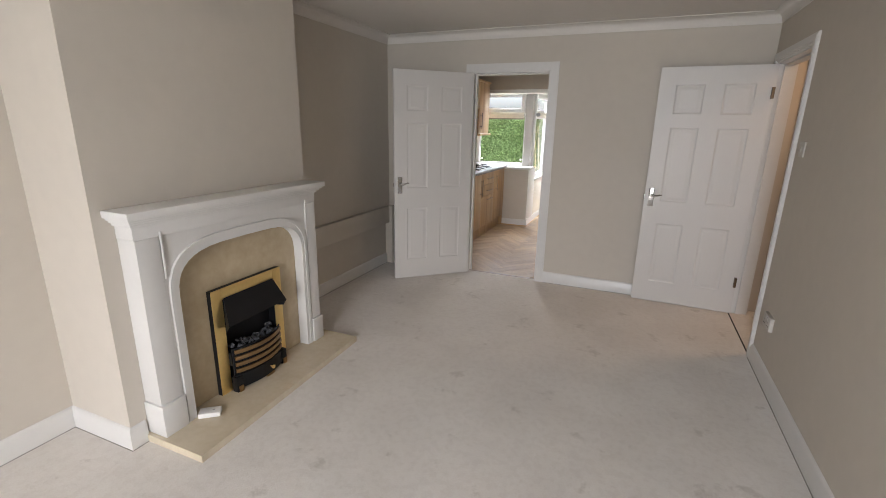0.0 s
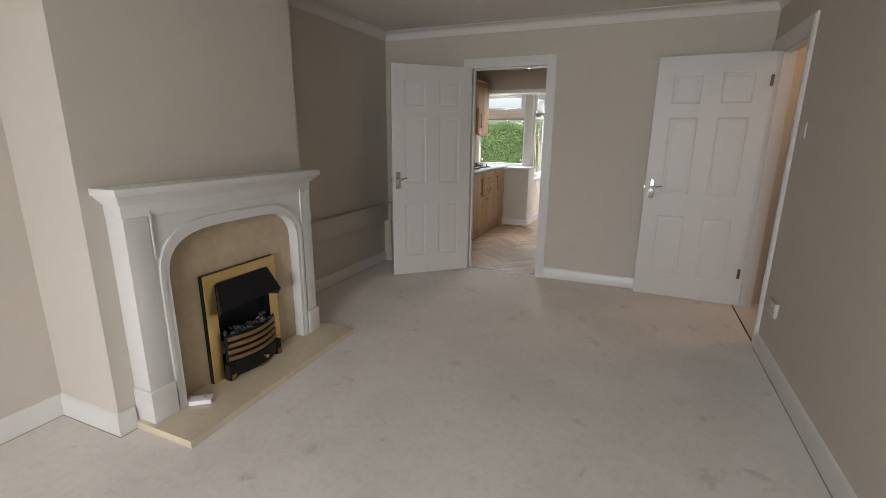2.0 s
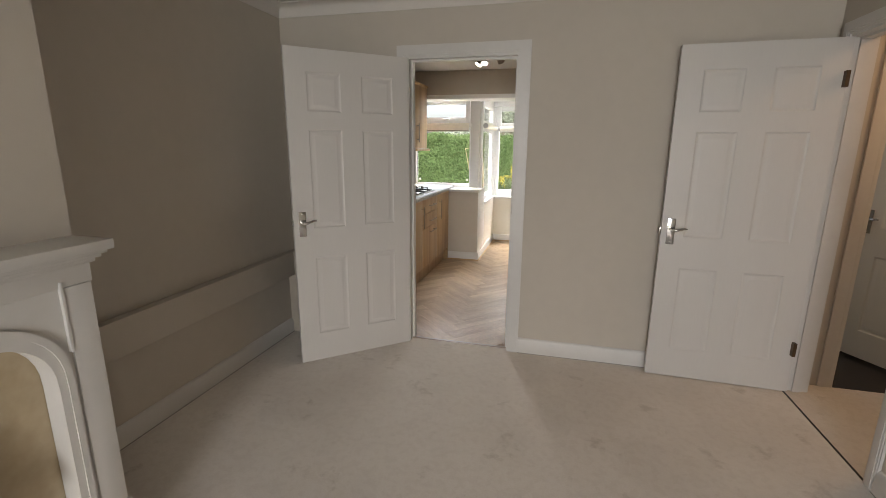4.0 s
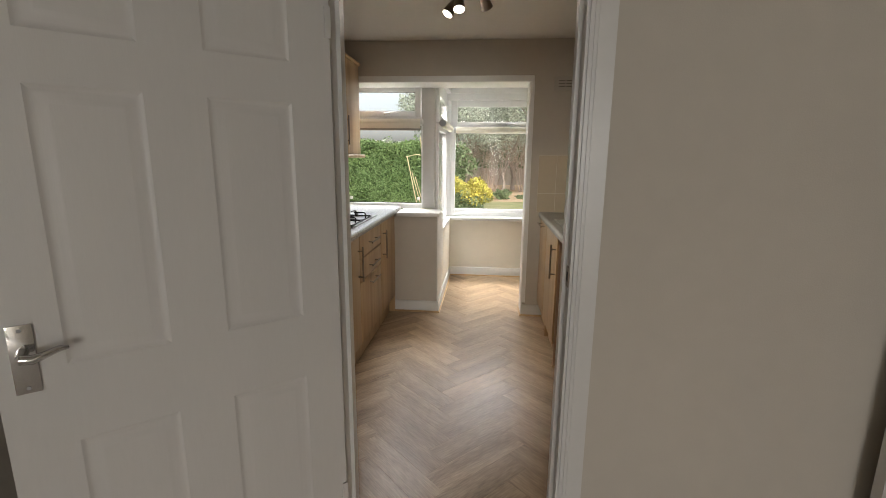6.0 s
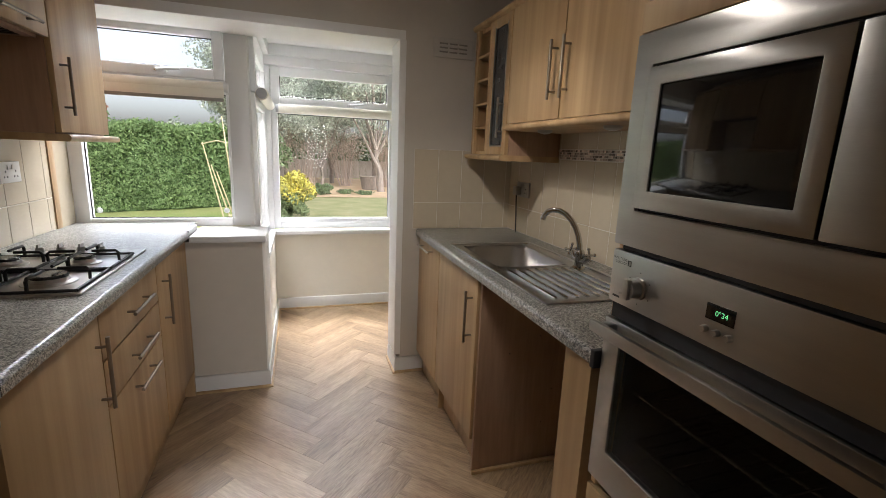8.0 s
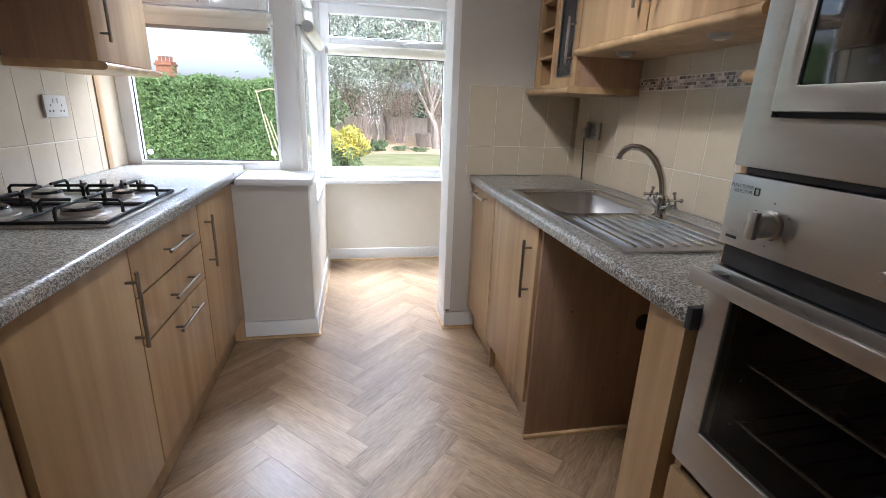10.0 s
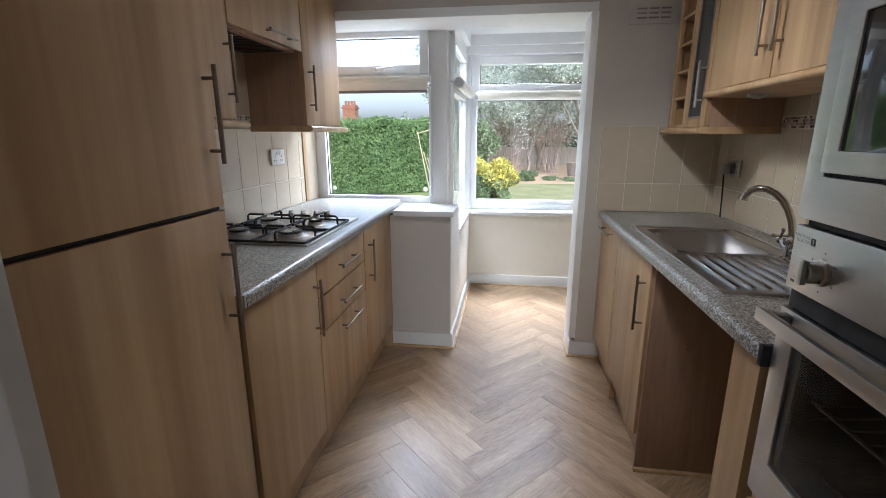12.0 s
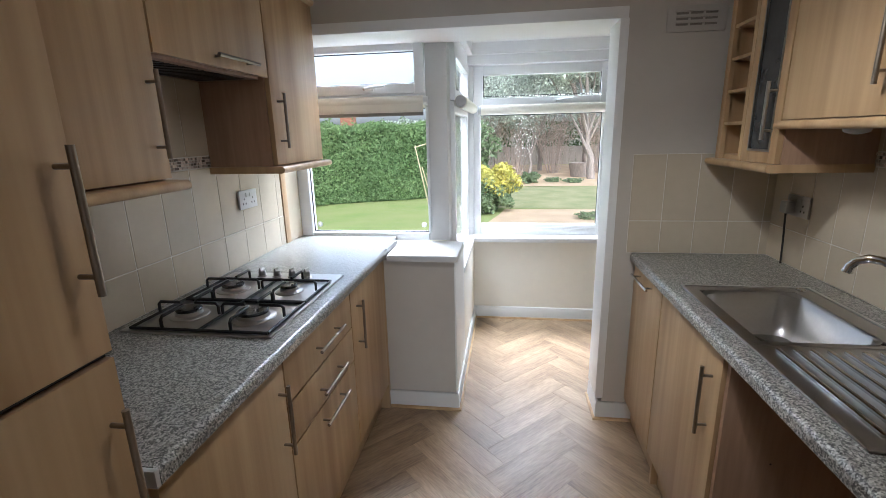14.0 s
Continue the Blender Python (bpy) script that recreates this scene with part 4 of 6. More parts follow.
roller_blind("cream roller blind rolled up under the top light", (-2.235, 7.435, 1.672), (-1.555, 7.435, 1.672), 0.058, 0.028)
roller_blind("cream roller blind rolled up at the bay window", (-1.31, 8.54, 1.665), (0.07, 8.54, 1.665), 0.0, 0.036)
roller_blind("cream roller blind rolled up at the bay's side window", (-1.372, 7.61, 1.675), (-1.372, 8.48, 1.675), 0.0, 0.036)


# ---- kitchen units ----
def bar_handle(parent, a, b, out, material=M_NICKEL, r=0.006):
    """T-bar handle from a to b, standing 32 mm off along out."""
    a, b, out = Vector(a), Vector(b), Vector(out)
    d = (b - a).normalized()
    bm = bmesh.new()
    rod(bm, a + out * 0.032, b + out * 0.032, r, n=12)
    for p in (a + d * 0.03, b - d * 0.03):
        rod(bm, p, p + out * 0.032, r * 0.75, n=10)
    return part("handle", bm, material, parent, "brushed metal bar handle")


def front(unit, xf, s, y0, y1, z0, z1, handle=None, name="door"):
    """A laminate door or drawer front at x = xf facing s."""
    lo, hi = sorted((xf, xf - s * 0.019))
    d = part(name, boxes((lo, hi, y0 + 0.0025, y1 - 0.0025, z0 + 0.002, z1 - 0.002), r=0.0015), M_LAM, unit, "pale maple-effect laminate")
    if handle:
        (ya, za), (yb, zb) = handle
        bar_handle(d, (xf, ya, za), (xf, yb, zb), (s, 0, 0))
    return d


def carcass(unit, xf, xb, s, y0, y1, z0, z1, material=M_LAMD, t=0.018, shelf=()):
    """Open-fronted box of boards behind the fronts."""
    lo, hi = sorted((xf - s * 0.021, xb))
    back = (xb, xb + s * 0.008) if s > 0 else (xb - 0.008, xb)
    bs = [(lo, hi, y0, y0 + t, z0, z1), (lo, hi, y1 - t, y1, z0, z1), (lo, hi, y0 + t, y1 - t, z0, z0 + t), (lo, hi, y0 + t, y1 - t, z1 - t, z1), (back[0], back[1], y0 + t, y1 - t, z0 + t, z1 - t)]
    for name, bx in zip(("side_panel", "side_panel", "bottom_panel", "top_panel", "back_panel"), bs):
        part(name, boxes(bx), material, unit)
    for z in shelf:
        part("shelf", boxes((lo + 0.01, hi - 0.01, y0 + t, y1 - t, z, z + t)), material, unit)


def ring(x0, x1, outer, inner):
    """A flat rectangular frame between two (y0, y1, z0, z1) outlines, one connected piece."""
    bm = bmesh.new()
    v = [[bm.verts.new((x, y, z)) for y, z in ((a, c), (b_, c), (b_, d), (a, d))] for x in (x0, x1) for a, b_, c, d in (outer, inner)]
    for k in range(4):
        j = (k + 1) % 4
        for p, q_ in ((0, 1), (1, 3), (3, 2), (2, 0)):
            bm.faces.new((v[p][k], v[p][j], v[q_][j], v[q_][k]))
    bmesh.ops.recalc_face_normals(bm, faces=bm.faces)
    return bm


LF, RF = -1.745, -0.495                    # fronts of the two runs
BASE = "pale maple-effect base cabinet with bar handles under the worktop"

tall = thing("fridge_housing", ((LF + KX0) / 2, 5.24, 0), "tall maple-effect fridge-freezer housing with two doors", "tall cabinet")
part("carcass", boxes((KX0, LF - 0.021, 4.938, 5.538, 0.0, 2.10)), M_LAM, tall)
front(tall, LF, 1, 4.94, 5.536, 0.15, 1.155, ((5.503, 0.85), (5.503, 1.075)))
front(tall, LF, 1, 4.94, 5.536, 1.163, 2.10, ((5.507, 1.27), (5.507, 1.495)))
# black strip gives the door gap its shade
part("door_gap_shade", boxes((LF - 0.021, LF - 0.012, 4.945, 5.53, 1.155, 1.163)), M_SEAL, tall, "black strip for the shade in the gap between the doors")

bu = thing("base_cabinet", ((LF + KX0) / 2, 5.8, 0), "pale maple-effect base cabinet with one door and bar handle", "kitchen cabinet", "base cabinets")
carcass(bu, LF, KX0, 1, 5.56, 6.048, 0.15, 0.878)
front(bu, LF, 1, 5.56, 6.048, 0.152, 0.876, ((6.01, 0.59), (6.01, 0.815)))
bu = thing("base_cabinet", ((LF + KX0) / 2, 6.33, 0), "pale maple-effect drawer cabinet with three bar handles", "kitchen cabinet", "base cabinets")
carcass(bu, LF, KX0, 1, 6.05, 6.628, 0.15, 0.878)
front(bu, LF, 1, 6.05, 6.628, 0.720, 0.876, ((6.25, 0.797), (6.475, 0.797)), "drawer")
front(bu, LF, 1, 6.05, 6.628, 0.570, 0.718, ((6.25, 0.637), (6.475, 0.637)), "drawer")
front(bu, LF, 1, 6.05, 6.628, 0.152, 0.568, ((6.25, 0.517), (6.475, 0.517)), "drawer")
bu = thing("base_cabinet", ((LF + KX0) / 2, 6.88, 0), "pale maple-effect base cabinet with one door and bar handle", "kitchen cabinet", "base cabinets")
carcass(bu, LF, KX0, 1, 6.63, 7.13, 0.15, 0.878)
front(bu, LF, 1, 6.63, 7.13, 0.152, 0.876, ((6.70, 0.59), (6.70, 0.815)))
solid("filler_panel", boxes((KX0, LF - 0.002, 7.132, 7.166, 0.0, 0.878), r=0.001), M_LAM, "maple-effect end panel against the low wall", "end panel")
solid("plinth", boxes((-1.812, -1.796, 4.94, 7.13, 0.0, 0.150), r=0.001), M_LAM, "maple-effect plinth board under the cabinets", "plinth")


def worktop(label, xb, xf, s, y0, y1, hole=None):
    """Speckled worktop with a bullnosed front edge, with a cut-out for the sink."""
    top, bot = 0.920, 0.880
    r = 0.018
    nose = [(xf - s * r + s * r * math.cos(a), top - r + r * math.sin(a)) for a in [k * math.pi / 16 for k in range(9)]]
    sec = [(xb, bot), (xf - s * 0.004, bot), (xf, bot + 0.004)] + nose + [(xb, top)]
    if not hole:
        return solid("worktop", prism(bmesh.new(), sec, "y", y0, y1), M_GRANITE, label, "worktop", smooth=35)
    hx0, hx1, hy0, hy1 = hole
    bm = bmesh.new()
    prism(bm, sec, "y", y0, hy0)
    prism(bm, sec, "y", hy1, y1)
    secf = [(hx0, bot), (xf - s * 0.004, bot), (xf, bot + 0.004)] + nose + [(hx0, top)]
    prism(bm, secf, "y", hy0, hy1)
    box(bm, min(hx1, xb), max(hx1, xb), hy0, hy1, bot, top)
    bmesh.ops.remove_doubles(bm, verts=bm.verts, dist=0.0005)
    return solid("worktop", bm, M_GRANITE, label, "worktop", smooth=35)


worktop("speckled grey laminate worktop with rounded front, hob set in it", KX0, -1.726, 1, 5.556, 7.170)
solid("worktop_sill", prism(bmesh.new(), [(KX0, 7.170), (-1.726, 7.170), (-1.726, 7.38), (-1.745, 7.405), (-1.745, 7.474), (KX0, 7.474)], "z", 0.880, 0.920), M_GRANITE, "speckled grey worktop end laid on the window ledge", "worktop")
solid("worktop_end_cap", boxes((KX0, -1.727, 5.545, 5.556, 0.882, 0.919), r=0.002), M_GREY, "grey metal end strip of the worktop", "end strip")


def wall_unit(label, s, xf, xb, y0, y1, z0, z1, fronts):
    u = thing("wall_cabinet", ((xf + xb) / 2, (y0 + y1) / 2, z0), label, "wall cabinet", "wall cabinets")
    carcass(u, xf, xb, s, y0, y1, z0, z1, M_LAMD)
    for f in fronts:
        front(u, xf, s, *f)
    return u


def valance(s, xf, xb, y0, y1, z, ends=(0, 0), label="rounded maple-effect light shelf under the wall cabinet"):
    """Half-round shelf board under a wall unit, running past its ends."""
    r = 0.014
    c = xf + s * 0.006
    nose = [(c + s * r * math.cos(a), z + r * math.sin(a)) for a in [-math.pi / 2 + k * math.pi / 8 for k in range(9)]]
    sec = [(xb, z - r)] + nose + [(xb, z + r)]
    return solid("light_shelf", prism(bmesh.new(), sec, "y", y0 - ends[0], y1 + ends[1]), M_LAM, label, "shelf", smooth=35)


LW, RW = -2.03, -0.215
wall_unit("maple-effect wall cabinet with one door above the worktop", 1, LW, KX0, 5.56, 6.092, 1.392, 2.09, [(5.56, 6.092, 1.394, 2.09, ((6.055, 1.45), (6.055, 1.675)))])
valance(1, LW + 0.02, KX0, 5.56, 6.092, 1.375, (0, 0.02))
hu = wall_unit("maple-effect cooker-hood cabinet with a lift-up front", 1, LW, KX0, 6.095, 6.690, 1.735, 2.09, [(6.095, 6.690, 1.722, 2.09, ((6.34, 1.755), (6.58, 1.755)))])
part("hood_insert", boxes((KX0 + 0.02, LW - 0.03, 6.12, 6.67, 1.716, 1.735), r=0.003), M_LAMD, hu, "dark extractor hood underside")
part("filter_grille", boxes(*[(KX0 + 0.05, LW - 0.06, 6.16 + k * 0.03, 6.178 + k * 0.03, 1.714, 1.7165) for k in range(16)]), M_BLACK, hu)
wall_unit("maple-effect wall cabinet with one door beside the window", 1, LW, KX0, 6.693, 7.162, 1.385, 2.09, [(6.693, 7.162, 1.387, 2.09, ((6.745, 1.455), (6.745, 1.67)))])
valance(1, LW + 0.012, KX0, 6.685, 7.162, 1.370, (0, 0.035))
solid("cornice", prism(bmesh.new(), [(KX0, 2.09), (LW + 0.004, 2.09), (LW + 0.014, 2.096), (LW + 0.018, 2.108), (LW + 0.010, 2.118), (KX0, 2.118)], "y", 5.54, 7.165), M_LAM, "maple-effect cornice along the wall cabinet tops", "cornice")

# right run
bu = thing("base_cabinet", ((RF + KX1) / 2, 6.95, 0), "pale maple-effect base cabinet under the worktop end", "kitchen cabinet", "base cabinets")
carcass(bu, RF, KX1, -1, 6.722, 7.15, 0.15, 0.878)
d = front(bu, RF, -1, 6.722, 7.13, 0.152, 0.876)
bar_handle(d, (RF, 6.82, 0.845), (RF, 7.05, 0.845), (-1, 0, 0), M_CHROME)
bu = thing("base_cabinet", ((RF + KX1) / 2, 6.45, 0), "pale maple-effect sink cabinet with a brown side", "kitchen cabinet", "base cabinets")
lo = [(RF + 0.021, KX1, 6.70, 6.718, 0.0, 0.878), (RF + 0.021, KX1, 6.190, 6.70, 0.15, 0.168), (KX1 - 0.008, KX1, 6.190, 6.70, 0.168, 0.70), (RF + 0.021, RF + 0.04, 6.190, 6.70, 0.79, 0.878)]
for bx in lo:
    part("panel", boxes(bx), M_LAM, bu)
part("side_panel", boxes((RF + 0.012, KX1, 6.170, 6.188, 0.0, 0.878), r=0.001), M_LAMD, bu, "dark brown melamine side panel")
front(bu, RF, -1, 6.188, 6.720, 0.152, 0.876, ((6.240, 0.59), (6.240, 0.815)))
part("pipe_hole", lathe(bmesh.new(), (-0.03, 6.1705, 0.49), (0, -1, 0), [(0.036, 0), (0.034, 0.001), (0, 0.001)], 20), M_SEAL, bu, "dark pipe hole")
for x, z in ((-0.20, 0.62), (-0.34, 0.55), (-0.12, 0.36), (-0.16, 0.20)):
    part("screw_hole", lathe(bmesh.new(), (x, 6.1705, z), (0, -1, 0), [(0.004, 0), (0.003, 0.0008), (0, 0.0008)], 8), M_SEAL, bu)
solid("plinth", boxes((RF + 0.05, RF + 0.066, 6.19, 7.165, 0.0, 0.150), r=0.001), M_LAM, "maple-effect plinth board under the sink cabinet", "plinth")
solid("floor_trim", boxes((RF + 0.006, KX1, 6.154, 6.170, 0.0, 0.016), r=0.003), M_LAM, "oak-coloured bead at the foot of the brown panel", "floor bead")
solid("end_panel", prism(bmesh.new(), [(RF, 5.436), (KX1, 5.436), (KX1, 5.454), (RF + 0.018, 5.454), (RF + 0.018, 5.55), (RF, 5.55)], "z", 0.0, 0.878), M_LAM, "maple-effect filler panel beside the appliance gap", "end panel")
worktop("speckled grey laminate worktop with rounded front, steel sink set in it", KX1, -0.510, -1, 5.424, 7.165, hole=(-0.425, -0.03, 5.76, 6.65))
solid("worktop_end_cap", boxes((-0.512, -0.40, 5.408, 5.424, 0.876, 0.922), r=0.003), M_SEAL, "black worktop end strip by the oven", "end strip")

# wall cabinets of the right run
gl = thing("wall_cabinet", ((RW + KX1) / 2, 6.86, 1.372), "maple-effect wall cabinet with smoked glass door and open pigeonholes", "wall cabinet", "wall cabinets")
for name, bx in (("side_panel", (RW + 0.02, KX1, 6.625, 6.643, 1.372, 2.03)), ("divider", (RW + 0.02, KX1, 6.843, 6.861, 1.39, 2.012)), ("side_panel", (RW, KX1, 7.065, 7.083, 1.372, 2.03)), ("bottom_panel", (RW + 0.02, KX1, 6.643, 7.065, 1.372, 1.39)), ("top_panel", (RW + 0.02, KX1, 6.643, 7.065, 2.012, 2.03))):
    part(name, boxes(bx), M_LAMD if bx[2] < 6.63 else M_LAM, gl)
for y0, y1 in ((6.643, 6.843), (6.861, 7.065)):
    part("back_panel", boxes((KX1 - 0.008, KX1, y0, y1, 1.39, 2.012)), M_LAM, gl)
for k in range(1, 5):
    z = 1.39 + k * 0.1244
    part("pigeonhole_shelf", boxes((RW + 0.004, KX1 - 0.01, 6.861, 7.065, z - 0.006, z + 0.006)), M_LAM, gl)
part("pigeonhole_front", boxes((RW, RW + 0.018, 6.861, 6.885, 1.372, 2.03), (RW, RW + 0.018, 7.045, 7.065, 1.372, 2.03)), M_LAM, gl)
part("pigeonhole_back", boxes((RW + 0.10, RW + 0.106, 6.861, 7.065, 1.39, 2.012)), M_LAMD, gl, "dark pigeonhole back")
gd = part("door", boxes((RW, RW + 0.019, 6.627, 6.672, 1.374, 2.03), (RW, RW + 0.019, 6.812, 6.859, 1.374, 2.03), (RW, RW + 0.019, 6.672, 6.812, 1.374, 1.418), (RW, RW + 0.019, 6.672, 6.812, 1.985, 2.03), r=0.001), M_LAM, gl, "maple-effect door frame")
part("glass", boxes((RW + 0.006, RW + 0.012, 6.665, 6.82, 1.41, 1.99)), M_SMOKE, gd, "smoked glass")
part("glass_trim", boxes((RW - 0.002, RW + 0.004, 6.667, 6.675, 1.413, 1.99), (RW - 0.002, RW + 0.004, 6.809, 6.817, 1.413, 1.99), (RW - 0.002, RW + 0.004, 6.675, 6.809, 1.413, 1.421)), M_STEEL, gd, "slim metal glazing trim")
bar_handle(gd, (RW, 6.668, 1.455), (RW, 6.668, 1.645), (-1, 0, 0), M_STEEL)
valance(-1, RW - 0.008, KX1, 6.622, 7.085, 1.358, (0, 0.03))
wall_unit("maple-effect double wall cabinet above the sink", -1, RW, KX1, 5.70, 6.622, 1.515, 2.03,
          [(6.162, 6.622, 1.517, 2.03, ((6.205, 1.59), (6.205, 1.81))), (5.70, 6.160, 1.517, 2.03, ((6.117, 1.59), (6.117, 1.81)))])
valance(-1, RW, KX1, 5.702, 6.622, 1.502)
for y in (5.95, 6.42):
    pk = thing("puck_light", (-0.12, y, 1.474), "small round under-cabinet light, switched off", "cabinet light", "under-cabinet lights")
    part("body", lathe(bmesh.new(), (-0.12, y, 1.474), (0, 0, 1), [(0.020, 0), (0.030, 0.004), (0.034, 0.014), (0, 0.014)], 20), M_GREY, pk)
    part("lens", lathe(bmesh.new(), (-0.12, y, 1.4735), (0, 0, -1), [(0.018, 0), (0.012, 0.002), (0, 0.003)], 18), M_PLASTIC, pk)
wall_unit("narrow maple-effect wall cabinet beside the oven tower", -1, RW, KX1, 5.42, 5.698, 1.372, 2.03, [(5.42, 5.698, 1.374, 2.03, ((5.655, 1.415), (5.655, 1.625)))])
valance(-1, RW - 0.008, KX1, 5.42, 5.700, 1.358, (0, 0.01))
solid("cornice", prism(bmesh.new(), [(KX1, 2.03), (RW - 0.004, 2.03), (RW - 0.014, 2.036), (RW - 0.018, 2.048), (RW - 0.010, 2.058), (KX1, 2.058)], "y", 5.41, 7.10), M_LAM, "maple-effect cornice along the wall cabinet tops", "cornice")

# ---- oven tower ----
T0, T1 = 4.80, 5.402
tw = thing("oven_tower", ((RF + KX1) / 2, 5.10, 0), "tall maple-effect housing holding the oven and microwave", "tall cabinet")
for name, bx in (("side_panel", (RF + 0.012, KX1, T1 - 0.018, T1, 0, 2.10)), ("side_panel", (RF + 0.012, KX1, T0, T0 + 0.018, 0, 2.10)), ("back_panel", (KX1 - 0.01, KX1, T0 + 0.018, T1 - 0.018, 0, 2.10)), ("shelf", (RF + 0.02, KX1 - 0.01, T0 + 0.018, T1 - 0.018, 0.576, 0.592)), ("shelf", (RF + 0.02, KX1 - 0.01, T0 + 0.018, T1 - 0.018, 1.18, 1.19)), ("top_panel", (RF + 0.012, KX1 - 0.01, T0 + 0.018, T1 - 0.018, 2.082, 2.10))):
    part(name, boxes(bx), M_LAM, tw)
part("filler", boxes((RF, RF + 0.012, T0, T1, 1.628, 1.686), r=0.001), M_LAM, tw)
front(tw, RF, -1, T0, T1, 1.690, 2.10, ((5.352, 1.70), (5.352, 1.92)))
dd = front(tw, RF, -1, T0, T1, 0.152, 0.572, None)
bar_handle(dd, (RF, 5.00, 0.525), (RF, 5.225, 0.525), (-1, 0, 0), M_STEEL)
part("plinth", boxes((RF + 0.05, RF + 0.066, T0, T1, 0, 0.15)), M_LAM, tw)

ov = thing("built_in_oven", (RF, 5.10, 0.592), "brushed steel built-in electric oven with dark glass door", "oven")
OX = RF - 0.004
part("body", prism(bmesh.new(), [(RF + 0.312, 0.595), (0.03, 0.595), (0.03, 1.178), (RF + 0.02, 1.178), (RF + 0.02, 1.003), (RF + 0.312, 1.003)], "y", T0 + 0.03, T1 - 0.03), M_BLACK, ov)
part("control_panel", boxes((OX, RF + 0.02, 4.803, 5.400, 1.056, 1.177), r=0.004), M_STEEL, ov, "brushed steel control panel")
part("vent_gap", boxes((RF + 0.006, RF + 0.02, 4.81, 5.394, 1.018, 1.056)), M_SEAL, ov)
od = part("door", ring(OX, RF + 0.02, (4.803, 5.400, 0.600, 1.016), (4.856, 5.347, 0.690, 0.986)), M_STEEL, ov, "brushed steel door frame", bevel=0.003)
ow = part("window", boxes((OX + 0.003, OX + 0.009, 4.85, 5.353, 0.684, 0.992), r=0.001), glass_mat("oven_window_glass", (0.46, 0.44, 0.41), 0.02, 1.16), od, "dark tinted glass")
ow.visible_shadow = False
rk = bmesh.new()
for y in (4.874, 5.331):
    for k in range(3):
        tube(rk, [(RF + 0.05, y, 0.72 + k * 0.09), (RF + 0.27, y, 0.72 + k * 0.09)], 0.0025, 6)
part("shelf_runners", rk, M_CHROME, od, "chrome shelf runners")
for name, bx in (("cavity_back", (RF + 0.30, RF + 0.31, 4.87, 5.335, 0.66, 1.0)), ("cavity_side", (RF + 0.02, RF + 0.30, 4.862, 4.87, 0.66, 1.0)), ("cavity_side", (RF + 0.02, RF + 0.30, 5.335, 5.343, 0.66, 1.0)), ("cavity_floor", (RF + 0.02, RF + 0.30, 4.87, 5.335, 0.655, 0.66))):
    part(name, boxes(bx), M_BLACK, od)
for z in (0.845, 0.735):
    bm = bmesh.new()
    tube(bm, [(RF + 0.05, 4.875, z), (RF + 0.05, 5.33, z)], 0.004, 8)
    tube(bm, [(RF + 0.26, 4.875, z), (RF + 0.26, 5.33, z)], 0.004, 8)
    for k in range(13):
        y = 4.89 + k * 0.0355
        tube(bm, [(RF + 0.05, y, z), (RF + 0.26, y, z)], 0.0022, 6)
    part("oven_rack", bm, M_CHROME, od, "chrome wire rack")
hb = boxes((OX - 0.046, OX - 0.034, 4.806, 5.398, 0.985, 1.013), r=0.003)
for y in (4.835, 5.370):
    box(hb, OX - 0.034, OX + 0.001, y - 0.012, y + 0.012, 0.990, 1.008, r=0.002)
part("oven_handle", hb, M_STEEL, od, "flat steel bar handle")


def knob(parent, x, y, z, r):
    k = part("knob", lathe(bmesh.new(), (x, y, z), (-1, 0, 0), [(r, 0), (r, 0.006), (r * 0.82, 0.008), (r * 0.78, 0.026), (r * 0.72, 0.029), (0, 0.029)], 28), M_STEEL, parent, "round steel control knob")
    part("grip", boxes((x - 0.036, x - 0.026, y - 0.008, y + 0.008, z - r * 0.9, z + r * 0.9), r=0.002), M_STEEL, k)


knob(ov, OX, 5.308, 1.108, 0.024)
part("display", boxes((OX - 0.0015, OX + 0.001, 5.084, 5.140, 1.107, 1.136), r=0.0008), M_DGLASS, ov, "black clock display")
txt = bpy.data.curves.new("clock_text", "FONT")
txt.body, txt.size, txt.align_x, txt.align_y = "0°34", 0.0135, "CENTER", "CENTER"
tob = new("clock_text_source", txt)
bpy.context.view_layer.update()
tmesh = bpy.data.meshes.new_from_object(tob.evaluated_get(bpy.context.evaluated_depsgraph_get()))
bpy.data.objects.remove(tob)
tmesh.materials.clear()
tmesh.materials.append(M_DIGIT)
dg = new("clock_digits", tmesh)
dg.parent = ov
dg.matrix_local = Matrix.Translation(Vector((OX - 0.0022, 5.108, 1.121)) - ROOT[ov.name]) @ Euler((radians(90), 0, radians(-90))).to_matrix().to_4x4()
tagged(dg, "green glowing clock digits")
for y in (5.136, 5.112, 5.088):
    part("button", lathe(bmesh.new(), (OX, y, 1.088), (-1, 0, 0), [(0.0065, 0), (0.0065, 0.008), (0.005, 0.010), (0, 0.010)], 16), M_STEEL, ov, "round steel push button")
